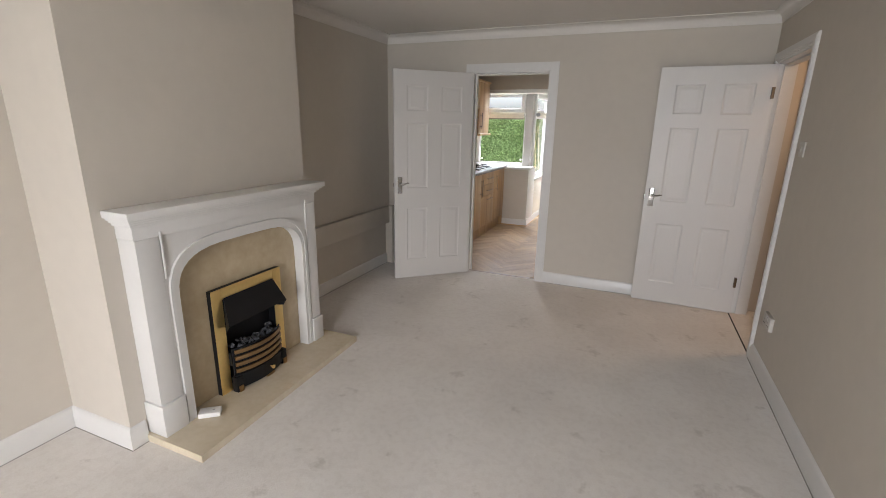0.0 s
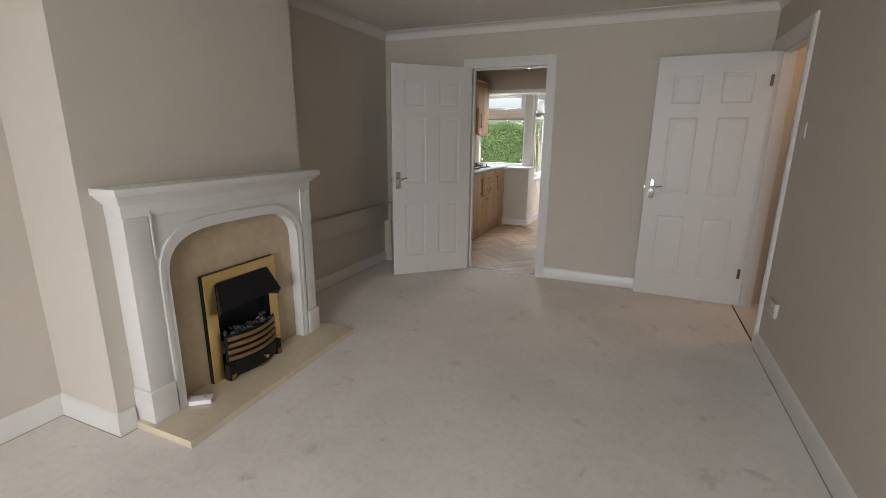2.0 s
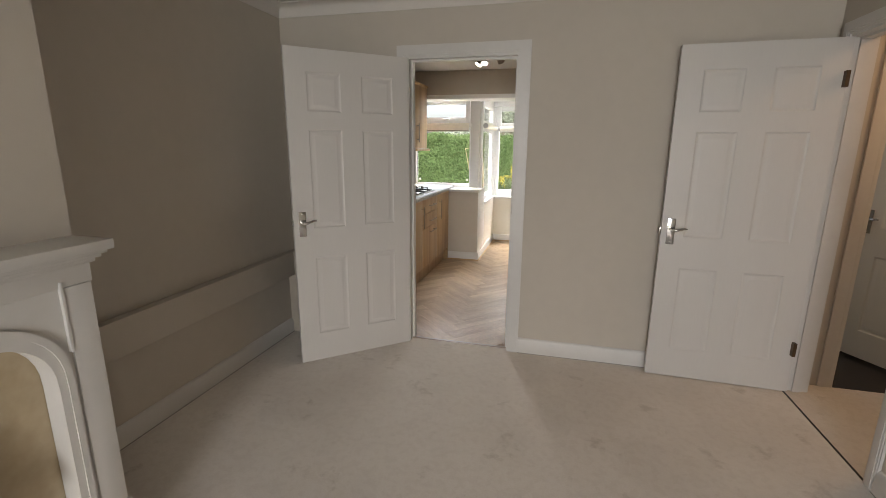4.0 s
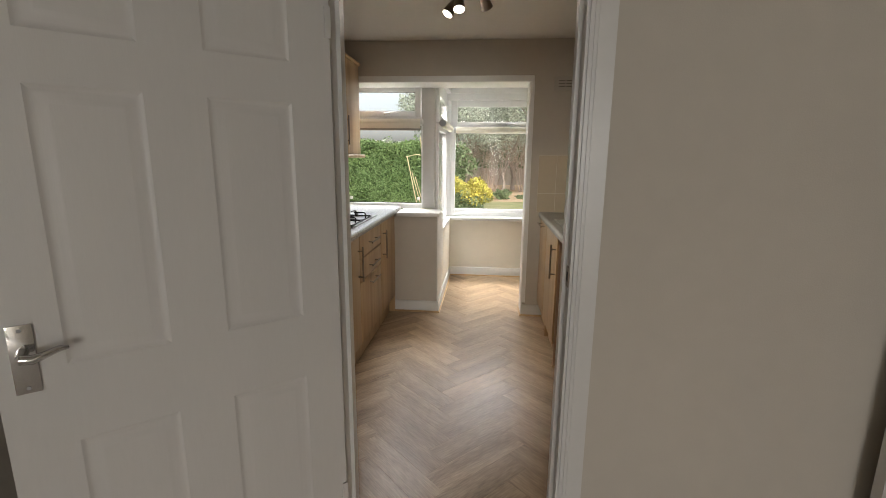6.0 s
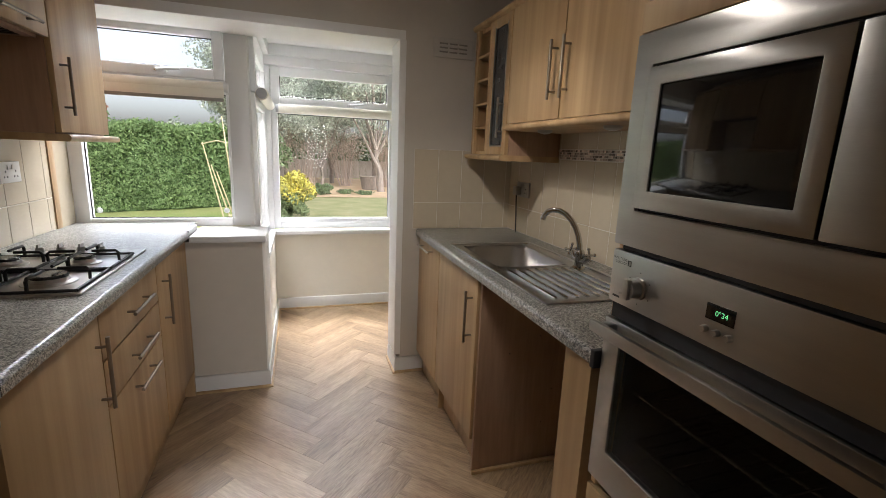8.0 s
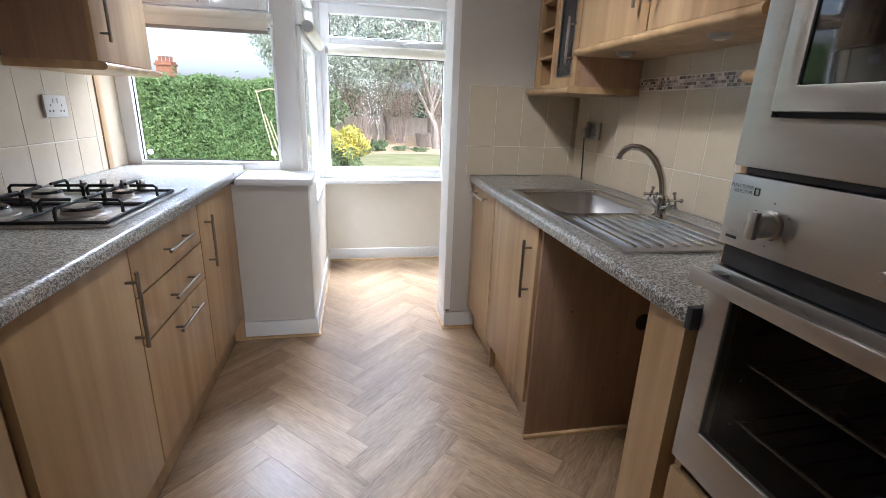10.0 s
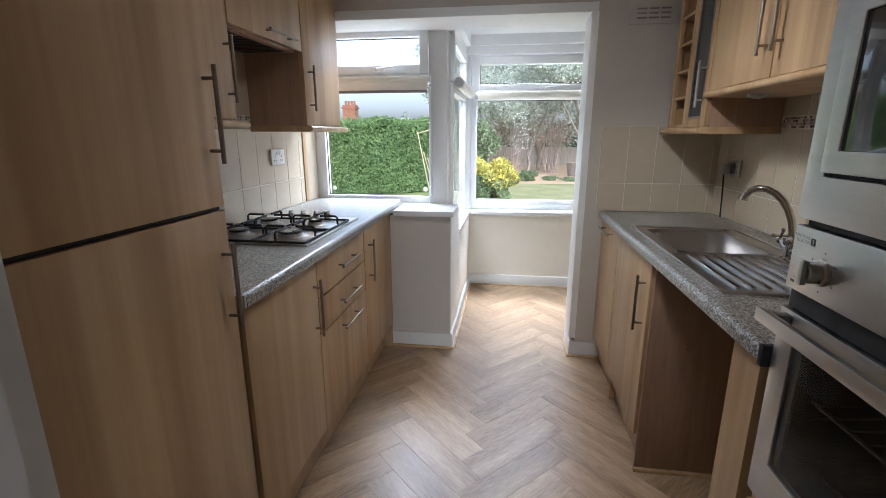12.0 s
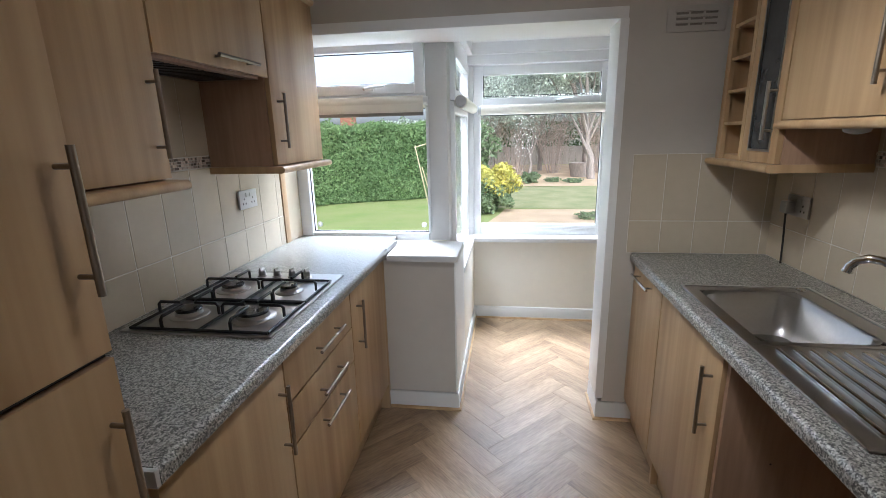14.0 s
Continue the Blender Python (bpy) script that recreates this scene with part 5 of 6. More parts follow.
for words, z in (("FUNCTIONS", 1.1585), ("SELECTOR", 1.1500)):
    txt = bpy.data.curves.new("panel_text", "FONT")
    txt.body, txt.size, txt.align_x, txt.align_y = words, 0.0078, "RIGHT", "CENTER"
    tob = new("panel_text_source", txt)
    bpy.context.view_layer.update()
    tmesh = bpy.data.meshes.new_from_object(tob.evaluated_get(bpy.context.evaluated_depsgraph_get()))
    bpy.data.objects.remove(tob)
    tmesh.materials.clear()
    tmesh.materials.append(M_SEAL)
    pt = new("printed_word", tmesh)
    pt.parent = ov
    pt.matrix_local = Matrix.Translation(Vector((OX - 0.0008, 5.352, z)) - ROOT[ov.name]) @ Euler((radians(90), 0, radians(-90))).to_matrix().to_4x4()
    tagged(pt, "small black printed word")
part("symbol_mark", ring(OX - 0.0008, OX + 0.0005, (5.339, 5.349, 1.1475, 1.1595), (5.3405, 5.3475, 1.1490, 1.1580)), M_SEAL, ov)
for k in range(4):
    part("logo_mark", boxes((OX - 0.0008, OX + 0.0005, 5.360 + k * 0.008, 5.363 + k * 0.008, 1.080, 1.084)), M_GREY, ov)
part("logo_mark", boxes((OX - 0.0008, OX + 0.0005, 5.364, 5.386, 1.070, 1.0745)), M_SEAL, ov)
# black strip over the shelf's edge, painted in as the gap's shadow
part("shelf_gap_shade", boxes((RF + 0.006, RF + 0.019, T0 + 0.019, T1 - 0.019, 1.1785, 1.1895)), M_SEAL, ov, "black strip for the shade in the gap above the control panel")
for a in range(5):
    t = radians(30 + a * 60)
    part("dial_mark", boxes((OX - 0.0008, OX + 0.0005, 5.308 + 0.034 * math.cos(t) - 0.001, 5.308 + 0.034 * math.cos(t) + 0.001, 1.108 + 0.034 * math.sin(t) - 0.001, 1.108 + 0.034 * math.sin(t) + 0.001)), M_SEAL, ov)

mw = thing("built_in_microwave", (RF, 5.10, 1.19), "brushed steel built-in microwave with dark glass door", "microwave")
MX = RF - 0.006
part("body", boxes((RF + 0.02, 0.0, T0 + 0.03, T1 - 0.03, 1.20, 1.61)), M_BLACK, mw)
part("trim_frame", ring(MX, RF + 0.02, (4.803, 5.400, 1.190, 1.624), (4.853, 5.350, 1.268, 1.560)), M_STEEL, mw, "brushed steel trim frame", bevel=0.003)
part("shadow_gap", boxes((RF + 0.004, RF + 0.02, 4.853, 5.350, 1.268, 1.560)), M_SEAL, mw)
md = part("door", ring(MX - 0.012, RF + 0.004, (4.985, 5.343, 1.276, 1.553), (5.02, 5.308, 1.312, 1.518)), M_STEEL, mw, "brushed steel door frame", bevel=0.003)
part("window", boxes((MX - 0.008, RF + 0.004, 5.018, 5.310, 1.310, 1.520), r=0.001), M_DGLASS, md, "dark glass")
part("control_strip", boxes((MX - 0.012, RF + 0.004, 4.86, 4.98, 1.276, 1.553), r=0.003), M_STEEL, mw)

# ---- hob ----
hob = thing("gas_hob", (-2.045, 6.41, 0.920), "four-burner steel gas hob with black pan supports on the worktop", "hob")
HX0, HX1, HY0, HY1 = -2.295, -1.792, 6.085, 6.702
part("tray", boxes((HX0, HX1, HY0, HY1, 0.920, 0.9275), r=0.003), M_SINK, hob, "polished steel hob plate")
for x, y, r in ((-2.155, 6.222, 0.040), (-1.925, 6.222, 0.050), (-2.155, 6.475, 0.040), (-1.925, 6.475, 0.031)):
    bn = part("burner", lathe(bmesh.new(), (x, y, 0.927), (0, 0, 1), [(r + 0.022, 0), (r + 0.020, 0.004), (r + 0.004, 0.008), (r, 0.018), (0, 0.018)], 28), M_SINK, hob, "round steel burner ring")
    part("burner_cap", lathe(bmesh.new(), (x, y, 0.946), (0, 0, 1), [(r, 0), (r + 0.001, 0.004), (r - 0.004, 0.009), (0, 0.010)], 28), M_CAP, bn, "glossy black enamel cap")
for x in (-2.135, -2.068, -2.0, -1.935):
    k = part("knob", lathe(bmesh.new(), (x, 6.655, 0.927), (0, 0, 1), [(0.020, 0), (0.019, 0.004), (0.015, 0.006), (0.014, 0.024), (0.011, 0.027), (0, 0.027)], 20), M_STEEL, hob, "steel control knob")
    part("grip", boxes((x - 0.0035, x + 0.0035, 6.638, 6.672, 0.951, 0.966), r=0.0015), M_STEEL, k)
for y0, y1 in ((6.096, 6.348), (6.356, 6.594)):
    g = bmesh.new()
    r = 0.0050
    loop = [(HX0 + 0.03, y0, 0.9335), (HX1 - 0.015, y0, 0.9335), (HX1 - 0.015, y1, 0.9335), (HX0 + 0.03, y1, 0.9335)]
    for i in range(4):
        tube(g, [loop[i], loop[(i + 1) % 4]], r, 8)
    xm = (HX0 + HX1) / 2 + 0.01
    tube(g, [(xm, y0, 0.9335), (xm, y1, 0.9335)], r, 8)
    ym = (y0 + y1) / 2
    z0, z1 = 0.935, 0.972
    for cx in (-2.155, -1.925):
        for dx, dy, sx, sy in ((0, 1, 0, y1 - ym), (0, -1, 0, y1 - ym), (1, 0, 0.108, 0), (-1, 0, 0.108, 0)):
            a = Vector((cx + dx * sx, ym + dy * sy, z0))
            tube(g, [a, a + Vector((0, 0, z1 - z0 - 0.008)), a + Vector((-dx * 0.008, -dy * 0.008, z1 - z0)), Vector((cx + dx * 0.026, ym + dy * 0.026, z1))], 0.0050, 8)
    part("pan_support", g, M_IRON, hob, "black cast-iron pan support")

# ---- sink and tap ----
sk = thing("kitchen_sink", (-0.23, 6.2, 0.920), "stainless steel inset sink with ribbed drainer", "sink")
SX0, SX1, SY0, SY1 = -0.452, -0.012, 5.735, 6.672
BX0, BX1, BYa, BYb = -0.405, -0.085, 6.195, 6.62
rim = bmesh.new()
z = 0.9235
for a, b, c, d in ((SX0, BX0, BYa, SY1), (BX1, SX1, BYa, SY1), (BX0, BX1, BYb, SY1), (BX0, BX1, BYa - 0.02, BYa), (SX0, BX0, BYa - 0.02, BYa), (BX1, SX1, BYa - 0.02, BYa)):
    box(rim, a, b, c, d, 0.9185, z)
for a, b, c, d in ((SX0, SX1, SY0, SY0 + 0.012), (SX0, SX0 + 0.012, SY0, SY1), (SX1 - 0.012, SX1, SY0, SY1), (SX0, SX1, SY1 - 0.012, SY1)):
    box(rim, a, b, c, d, 0.9215, 0.9275, r=0.002)
part("rim", rim, M_SINK, sk)
bowl = bmesh.new()


def rounded(x0, x1, y0, y1, r, z, n=5):
    out = []
    for cx, cy, a0 in ((x1 - r, y1 - r, 0), (x0 + r, y1 - r, 90), (x0 + r, y0 + r, 180), (x1 - r, y0 + r, 270)):
        for k in range(n + 1):
            a = radians(a0 + 90 * k / n)
            out.append((cx + r * math.cos(a), cy + r * math.sin(a), z))
    return out


lay = [rounded(BX0 - 0.004, BX1 + 0.004, BYa - 0.004, BYb + 0.004, 0.055, 0.9245), rounded(BX0 + 0.006, BX1 - 0.006, BYa + 0.006, BYb - 0.006, 0.055, 0.914), rounded(BX0 + 0.014, BX1 - 0.014, BYa + 0.014, BYb - 0.014, 0.055, 0.80), rounded(BX0 + 0.035, BX1 - 0.035, BYa + 0.035, BYb - 0.035, 0.05, 0.772), rounded(BX0 + 0.14, BX1 - 0.14, BYa + 0.19, BYb - 0.19, 0.015, 0.765)]
rg = [[bowl.verts.new(p) for p in l] for l in lay]
for a, b in zip(rg, rg[1:]):
    for k in range(len(a)):
        bowl.faces.new((a[k], a[(k + 1) % len(a)], b[(k + 1) % len(a)], b[k]))
bowl.faces.new(rg[-1])
part("bowl", bowl, M_SINK, sk, "deep steel bowl with rounded corners")
part("waste", lathe(bmesh.new(), ((BX0 + BX1) / 2, (BYa + BYb) / 2, 0.766), (0, 0, 1), [(0.035, 0), (0.035, 0.003), (0.024, 0.002), (0, 0.001)], 24), M_CHROME, sk)
part("drainer", boxes((SX0 + 0.012, SX1 - 0.012, SY0 + 0.012, BYa - 0.02, 0.9165, 0.9205)), M_SINK, sk)
for k in range(8):
    x = -0.395 + k * 0.041
    part("drainer_rib", boxes((x, x + 0.012, SY0 + 0.05, BYa - 0.05, 0.9195, 0.9285), r=0.003), M_CHROME, sk)
part("overflow_disc", lathe(bmesh.new(), (-0.052, 6.645, 0.9235), (0, 0, 1), [(0.016, 0), (0.014, 0.004), (0, 0.005)], 18), M_CHROME, sk)

tp = thing("mixer_tap", (-0.075, 6.13, 0.9235), "chrome swan-neck mixer tap with crosshead handles", "tap")
part("base", lathe(bmesh.new(), (-0.075, 6.13, 0.9235), (0, 0, 1), [(0.028, 0), (0.027, 0.006), (0.019, 0.012), (0.017, 0.05), (0.022, 0.06), (0.020, 0.072), (0.013, 0.08), (0, 0.08)], 24), M_CHROME, tp)
neck = [(-0.075 - 0.70 * a, 6.13 + 0.72 * a, 0.99 + c) for a, c in ((0, 0), (0.004, 0.035), (0.012, 0.068), (0.026, 0.101), (0.045, 0.130), (0.070, 0.153), (0.098, 0.166), (0.126, 0.167), (0.148, 0.157), (0.161, 0.140), (0.165, 0.122))]
part("spout", tube(bmesh.new(), neck, [0.0115] * 10 + [0.013], 14), M_CHROME, tp, "curved chrome swan-neck spout")
for s in (1, -1):
    c = Vector((-0.075, 6.13 + s * 0.056, 0.984))
    bm = bmesh.new()
    tube(bm, [(-0.075, 6.13 + s * 0.012, 0.958), (-0.075, 6.13 + s * 0.040, 0.966), c], [0.012, 0.012, 0.011], 12)
    for d in ((1, 0, 0), (0, s * 0.35, -0.94)):
        d = Vector(d).normalized()
        m_ = c + Vector((0, s * 0.01, 0.01))
        rod(bm, m_ - d * 0.022, m_ + d * 0.022, 0.0045, n=10)
        for e_ in (-1, 1):
            lathe(bm, m_ + d * e_ * 0.019, d * e_, [(0.002, 0), (0.0068, 0.003), (0.0075, 0.006), (0.005, 0.010), (0, 0.011)], 12)
    part("crosshead_handle", bm, M_CHROME, tp, "chrome crosshead handle")

# sockets, cable, vent
socket_plate("wall_socket", "white double socket on the tiles behind the hob", (KX0 + 0.009, 6.92, 1.22), "+x", material=M_PLASTIC)
ms = socket_plate("wall_socket", "brushed metal double socket with a plug in it", (KX1 - 0.009, 6.965, 1.178), "-x", material=M_STEEL)
pl = thing("plug_and_cable", (0.06, 7.0, 0.925), "plug in the socket with a black cable down to the worktop", "plug")
part("plug", boxes((KX1 - 0.055, KX1 - 0.0195, 6.978, 7.022, 1.145, 1.195), r=0.006), M_STEEL, pl)
part("cable", tube(bmesh.new(), [(0.055, 7.0, 1.146), (0.058, 7.0, 1.10), (0.064, 7.002, 1.02), (0.068, 7.002, 0.924)], 0.004, 8), M_SEAL, pl, "black flex")
M_VENTSLOT = mat("vent_slot_shade", (0.27, 0.245, 0.215), 0.9, vary=0.2, scale=20)
vt = thing("air_vent", (-0.322, KN, 1.897), "white plastic air vent on the wall", "air vent")
part("plate", boxes((-0.44, -0.204, KN - 0.010, KN, 1.897, 2.002), r=0.003), mat("vent_paint", (0.50, 0.465, 0.41), 0.6, vary=0.05, scale=8), vt)
for r_ in range(3):
    for c in range(3):
        x, zz = -0.404 + c * 0.058, 1.922 + r_ * 0.022
        part("slot", boxes((x, x + 0.048, KN - 0.0115, KN - 0.0095, zz, zz + 0.009)), M_VENTSLOT, vt)
        part("slat", boxes((x - 0.002, x + 0.05, KN - 0.018, KN - 0.010, zz + 0.008, zz + 0.013), r=0.001), bpy.data.materials["vent_paint"], vt)

# ceiling spotlights
sp = thing("ceiling_spotlight", (-1.07, 5.92, KC - 0.025), "brushed metal ceiling spotlight bar with adjustable heads, two lit", "spotlight")
part("ceiling_plate", lathe(bmesh.new(), (-1.07, 5.90, KC - 0.025), (0, 0, 1), [(0.055, 0), (0.06, 0.008), (0.06, 0.025), (0, 0.025)], 28), M_NICKEL, sp)
part("bar", rod(bmesh.new(), (-1.17, 6.0, KC - 0.035), (-0.98, 5.80, KC - 0.035), 0.008), M_NICKEL, sp)
for (x, y), (dx, dy, dz), lit in (((-1.13, 5.94), (0.05, -0.35, -0.9), True), ((-1.165, 6.03), (-0.45, -0.2, -0.75), True), ((-1.0, 5.92), (0.35, 0.55, -0.8), False)):
    d = Vector((dx, dy, dz)).normalized()
    p = Vector((x, y, KC - 0.085))
    bm = rod(bmesh.new(), (x, y, KC - 0.035), p, 0.005)
    lathe(bm, p - d * 0.012, d, [(0.010, 0), (0.020, 0.006), (0.027, 0.03), (0.033, 0.075), (0.030, 0.076)], 22)
    h = part("spot_head", bm, M_NICKEL, sp, "brushed metal lamp head")
    part("bulb", lathe(bmesh.new(), p + d * 0.0645, d, [(0.028, 0), (0.027, 0.003), (0, 0.004)], 22), M_BULB if lit else M_GREY, h, "lit bulb" if lit else "bulb facing away")


# ---- wall tiles ----
def tile_field(name, label, axis, plane, s, u0, u1, zrows, pitch, start, skip=()):
    """Separate tiles with recessed grout on a wall; axis: the wall's normal."""
    lo, hi = sorted((plane, plane + s * 0.005))
    zlo, zhi = zrows[0][0], zrows[-1][1]
    bs = (lo, hi, u0, u1, zlo, zhi) if axis == "x" else (u0, u1, lo, hi, zlo, zhi)
    g = solid(name, boxes(bs), M_GROUT, label, "wall tiles", kind="structure")
    cache = {}
    for z0, z1 in zrows:
        u = start
        while u < u1:
            a, b = max(u, u0), min(u + pitch, u1)
            if b - a > 0.012:
                key = (round(b - a, 4), round(z1 - z0, 4))
                if key not in cache:
                    w, h = key[0] - 0.0035, key[1] - 0.0035
                    bm = bmesh.new()
                    c = 0.0015
                    q = [[(-w / 2, -h / 2), (w / 2, -h / 2), (w / 2, h / 2), (-w / 2, h / 2)], [(-w / 2 + c, -h / 2 + c), (w / 2 - c, -h / 2 + c), (w / 2 - c, h / 2 - c), (-w / 2 + c, h / 2 - c)]]
                    rr = []
                    for pts, d in ((q[0], 0.004), (q[0], 0.0055), (q[1], 0.0064)):
                        rr.append([bm.verts.new((s * d, p[0], p[1]) if axis == "x" else (p[0], s * d, p[1])) for p in pts])
                    for m, n in zip(rr, rr[1:]):
                        for k in range(4):
                            bm.faces.new((m[k], m[(k + 1) % 4], n[(k + 1) % 4], n[k]))
                    bm.faces.new(rr[-1])
                    cache[key] = finish("tile", bm, M_TILE)
                t = new("tile", cache[key])
                t.parent = g
                cc = Vector((plane, (a + b) / 2, (z0 + z1) / 2)) if axis == "x" else Vector(((a + b) / 2, plane, (z0 + z1) / 2))
                t.location = cc - ROOT[g.name]
            u += pitch
    return g


ROWS_T = [(0.921, 1.080), (1.080, 1.372), (1.425, 1.735)]
tile_field("wall_tiles_west", "cream glazed wall tiles behind the hob", "x", KX0, 1, 5.54, 7.262, ROWS_T[:1] + [(1.080, 1.385)] + [(1.432, 1.735)], 0.163, 5.415)
tile_field("wall_tiles_east", "cream glazed wall tiles behind the sink", "x", KX1, -1, 5.42, KN, [(0.921, 1.068), (1.068, 1.362), (1.412, 1.52)], 0.1465, 5.29)
tile_field("wall_tiles_pier", "cream glazed wall tiles on the pier", "y", KN, -1, -0.530, KX1, [(0.921, 1.077), (1.077, 1.388)], 0.1465, -0.530)
solid("tile_edge_trim", boxes((KX0, KX0 + 0.012, 7.262, 7.315, 0.921, 2.0), r=0.003), M_LAM, "wood-effect strip at the end of the tiles", "edge strip")
solid("tile_reveal", boxes((KX0, KX0 + 0.007, 7.315, 7.474, 0.921, 1.966)), M_TILE, "cream tiled window reveal", "tiles")


def mosaic(name, axis_s, plane, y0, y1, z0, z1):
    rg2 = random.Random(8)
    vs, fs = [], []
    n = 4
    h = (z1 - z0) / n
    for r_ in range(n):
        y = y0
        while y < y1 - 0.006:
            w = min(rg2.choice((0.011, 0.014, 0.02)), y1 - y)
            x = plane + axis_s * 0.0075
            b = len(vs)
            a0, a1, c0, c1 = y + 0.001, y + w - 0.001, z0 + r_ * h + 0.001, z0 + (r_ + 1) * h - 0.001
            vs += [(x, a0, c0), (x, a1, c0), (x, a1, c1), (x, a0, c1), (plane, a0, c0), (plane, a1, c0), (plane, a1, c1), (plane, a0, c1)]
            fs += [(b, b + 1, b + 2, b + 3), (b, b + 4, b + 5, b + 1), (b + 1, b + 5, b + 6, b + 2), (b + 2, b + 6, b + 7, b + 3), (b + 3, b + 7, b + 4, b)]
            y += w
    bm = bmesh.new()
    bv = [bm.verts.new(v) for v in vs]
    for f in fs:
        bm.faces.new([bv[i] for i in f])
    return solid(name, bm, M_MOSAIC, "brown and cream mosaic border strip in the tiles", "mosaic border", kind="stuff")


mosaic("mosaic_border", 1, KX0 + 0.002, 5.54, 7.262, 1.387, 1.430)
mosaic("mosaic_border", -1, KX1 - 0.002, 5.42, 6.625, 1.364, 1.410)

# ---- garden ----
G = -0.30
rnp = np.random.default_rng(3)


def sheet(name, x0, x1, y0, y1, z, material, label, category, n=24, rough_edge=0.0):
    """Ground sheet with a gently uneven outline."""
    bm = bmesh.new()
    pts = []
    for k in range(n):
        a = 2 * math.pi * k / n
        c, s = math.cos(a), math.sin(a)
        m = max(abs(c), abs(s))
        e = 1 + rough_edge * noise.noise(Vector((c * 2, s * 2, x0)))
        pts.append(((x0 + x1) / 2 + (x1 - x0) / 2 * c / m ** 0.8 * e, (y0 + y1) / 2 + (y1 - y0) / 2 * s / m ** 0.8 * e))
    bm.faces.new([bm.verts.new((p[0], p[1], z)) for p in pts])
    return solid(name, bm, material, label, category, kind="structure")


bm = bmesh.new()
bm.faces.new([bm.verts.new(p) for p in ((-900, 8.75, G), (900, 8.75, G), (900, 1500, G), (-900, 1500, G))])
bm.faces.new([bm.verts.new(p) for p in ((-900, -900, G), (900, -900, G), (900, 8.75, G), (-900, 8.75, G))])
solid("ground", bm, M_LAWN, "mown garden lawn, greener by the hedge", "lawn", kind="structure")
sheet("ground_gravel_path", -1.6, 9.0, 12.2, 16.0, G + 0.012, M_GRAVEL, "sandy gravel path beside the house", "gravel", rough_edge=0.12)
sheet("ground_dry_lawn", -2.1, 14.0, 15.8, 20.6, G + 0.006, M_DRYLAWN, "worn dry strip of lawn before the gravel bed", "lawn", rough_edge=0.1)
sheet("ground_gravel_bed", -3.2, 18.0, 20.3, 31.4, G + 0.014, M_GRAVEL, "sandy gravel bed among the trees", "gravel", rough_edge=0.15)


def leaves(name, parent, centres, size, material, label="", droop=0.0):
    """Many small folded leaves round the given centres, as one mesh."""
    c = np.asarray(centres, float)
    n = len(c)
    a = rnp.normal(size=(n, 3))
    a[:, 2] -= droop
    a /= np.linalg.norm(a, axis=1)[:, None]
    b = np.cross(a, rnp.normal(size=(n, 3)))
    b /= np.linalg.norm(b, axis=1)[:, None]
    ln = (size * rnp.uniform(0.6, 1.4, n))[:, None]
    w = ln * 0.42
    p = np.stack([c - a * ln, c + b * w, c + a * ln, c - b * w], 1).reshape(-1, 3)
    base = ROOT[parent.name] if parent else Vector()
    me = bpy.data.meshes.new(name)
    me.from_pydata((p - np.array(base)).tolist(), [], [(4 * i, 4 * i + 1, 4 * i + 2, 4 * i + 3) for i in range(n)])
    me.materials.append(material)
    ob = new(name, me)
    ob.parent = parent
    return tagged(ob, label)


def hedge(label, x0, y0, x1, y1, h, thick, n, material=M_HEDGE, size=0.042):
    """Clipped hedge: core sheets in a darker green for the inner shade, leafy skin, sprigs over the top."""
    d = Vector((x1 - x0, y1 - y0, 0))
    ln = d.length
    d.normalize()
    s = Vector((-d.y, d.x, 0))
    hd_ = thing("hedge", ((x0 + x1) / 2, (y0 + y1) / 2, G), label, "hedge")
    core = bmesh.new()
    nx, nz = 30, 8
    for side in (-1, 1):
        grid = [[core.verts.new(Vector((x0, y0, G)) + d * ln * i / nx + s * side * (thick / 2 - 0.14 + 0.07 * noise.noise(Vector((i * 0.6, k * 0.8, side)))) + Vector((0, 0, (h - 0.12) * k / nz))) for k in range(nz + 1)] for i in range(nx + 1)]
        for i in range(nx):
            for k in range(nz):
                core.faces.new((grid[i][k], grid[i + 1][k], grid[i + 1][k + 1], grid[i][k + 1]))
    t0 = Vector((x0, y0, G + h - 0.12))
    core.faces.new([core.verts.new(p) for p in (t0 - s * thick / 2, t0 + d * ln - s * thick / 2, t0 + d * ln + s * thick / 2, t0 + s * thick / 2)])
    part("shaded_core", core, M_HEDGE_CORE, hd_)
    u = rnp.uniform(-0.1, ln + 0.1, n)
    v = rnp.uniform(0.05, h, n)
    side = np.where(rnp.uniform(size=n) < 0.5, -1, 1)
    off = side * (thick / 2 + rnp.normal(0, 0.05, n) + 0.06 * np.sin(u * 3.1 + v * 2.7) + 0.05 * np.sin(u * 7.3 - v * 5.1))
    top = rnp.uniform(size=n) < 0.28
    off = np.where(top, rnp.uniform(-thick / 2, thick / 2, n), off)
    v = np.where(top, h + rnp.normal(0, 0.045, n) + 0.05 * np.sin(u * 4.0), v)
    pts = np.stack([x0 + d.x * u + s.x * off, y0 + d.y * u + s.y * off, G + v], 1)
    leaves("foliage", hd_, pts, size, material)
    # sprigs
    m = int(ln * 2.6)
    sp_ = []
    for k in range(m):
        uu, hh = rnp.uniform(0, ln), rnp.uniform(0.1, 0.42)
        for j in range(12):
            sp_.append((x0 + d.x * uu + rnp.normal(0, 0.05), y0 + d.y * uu + rnp.normal(0, 0.08), G + h + hh * j / 12))
    leaves("sprigs", hd_, sp_, size * 1.2, material)
    return hd_


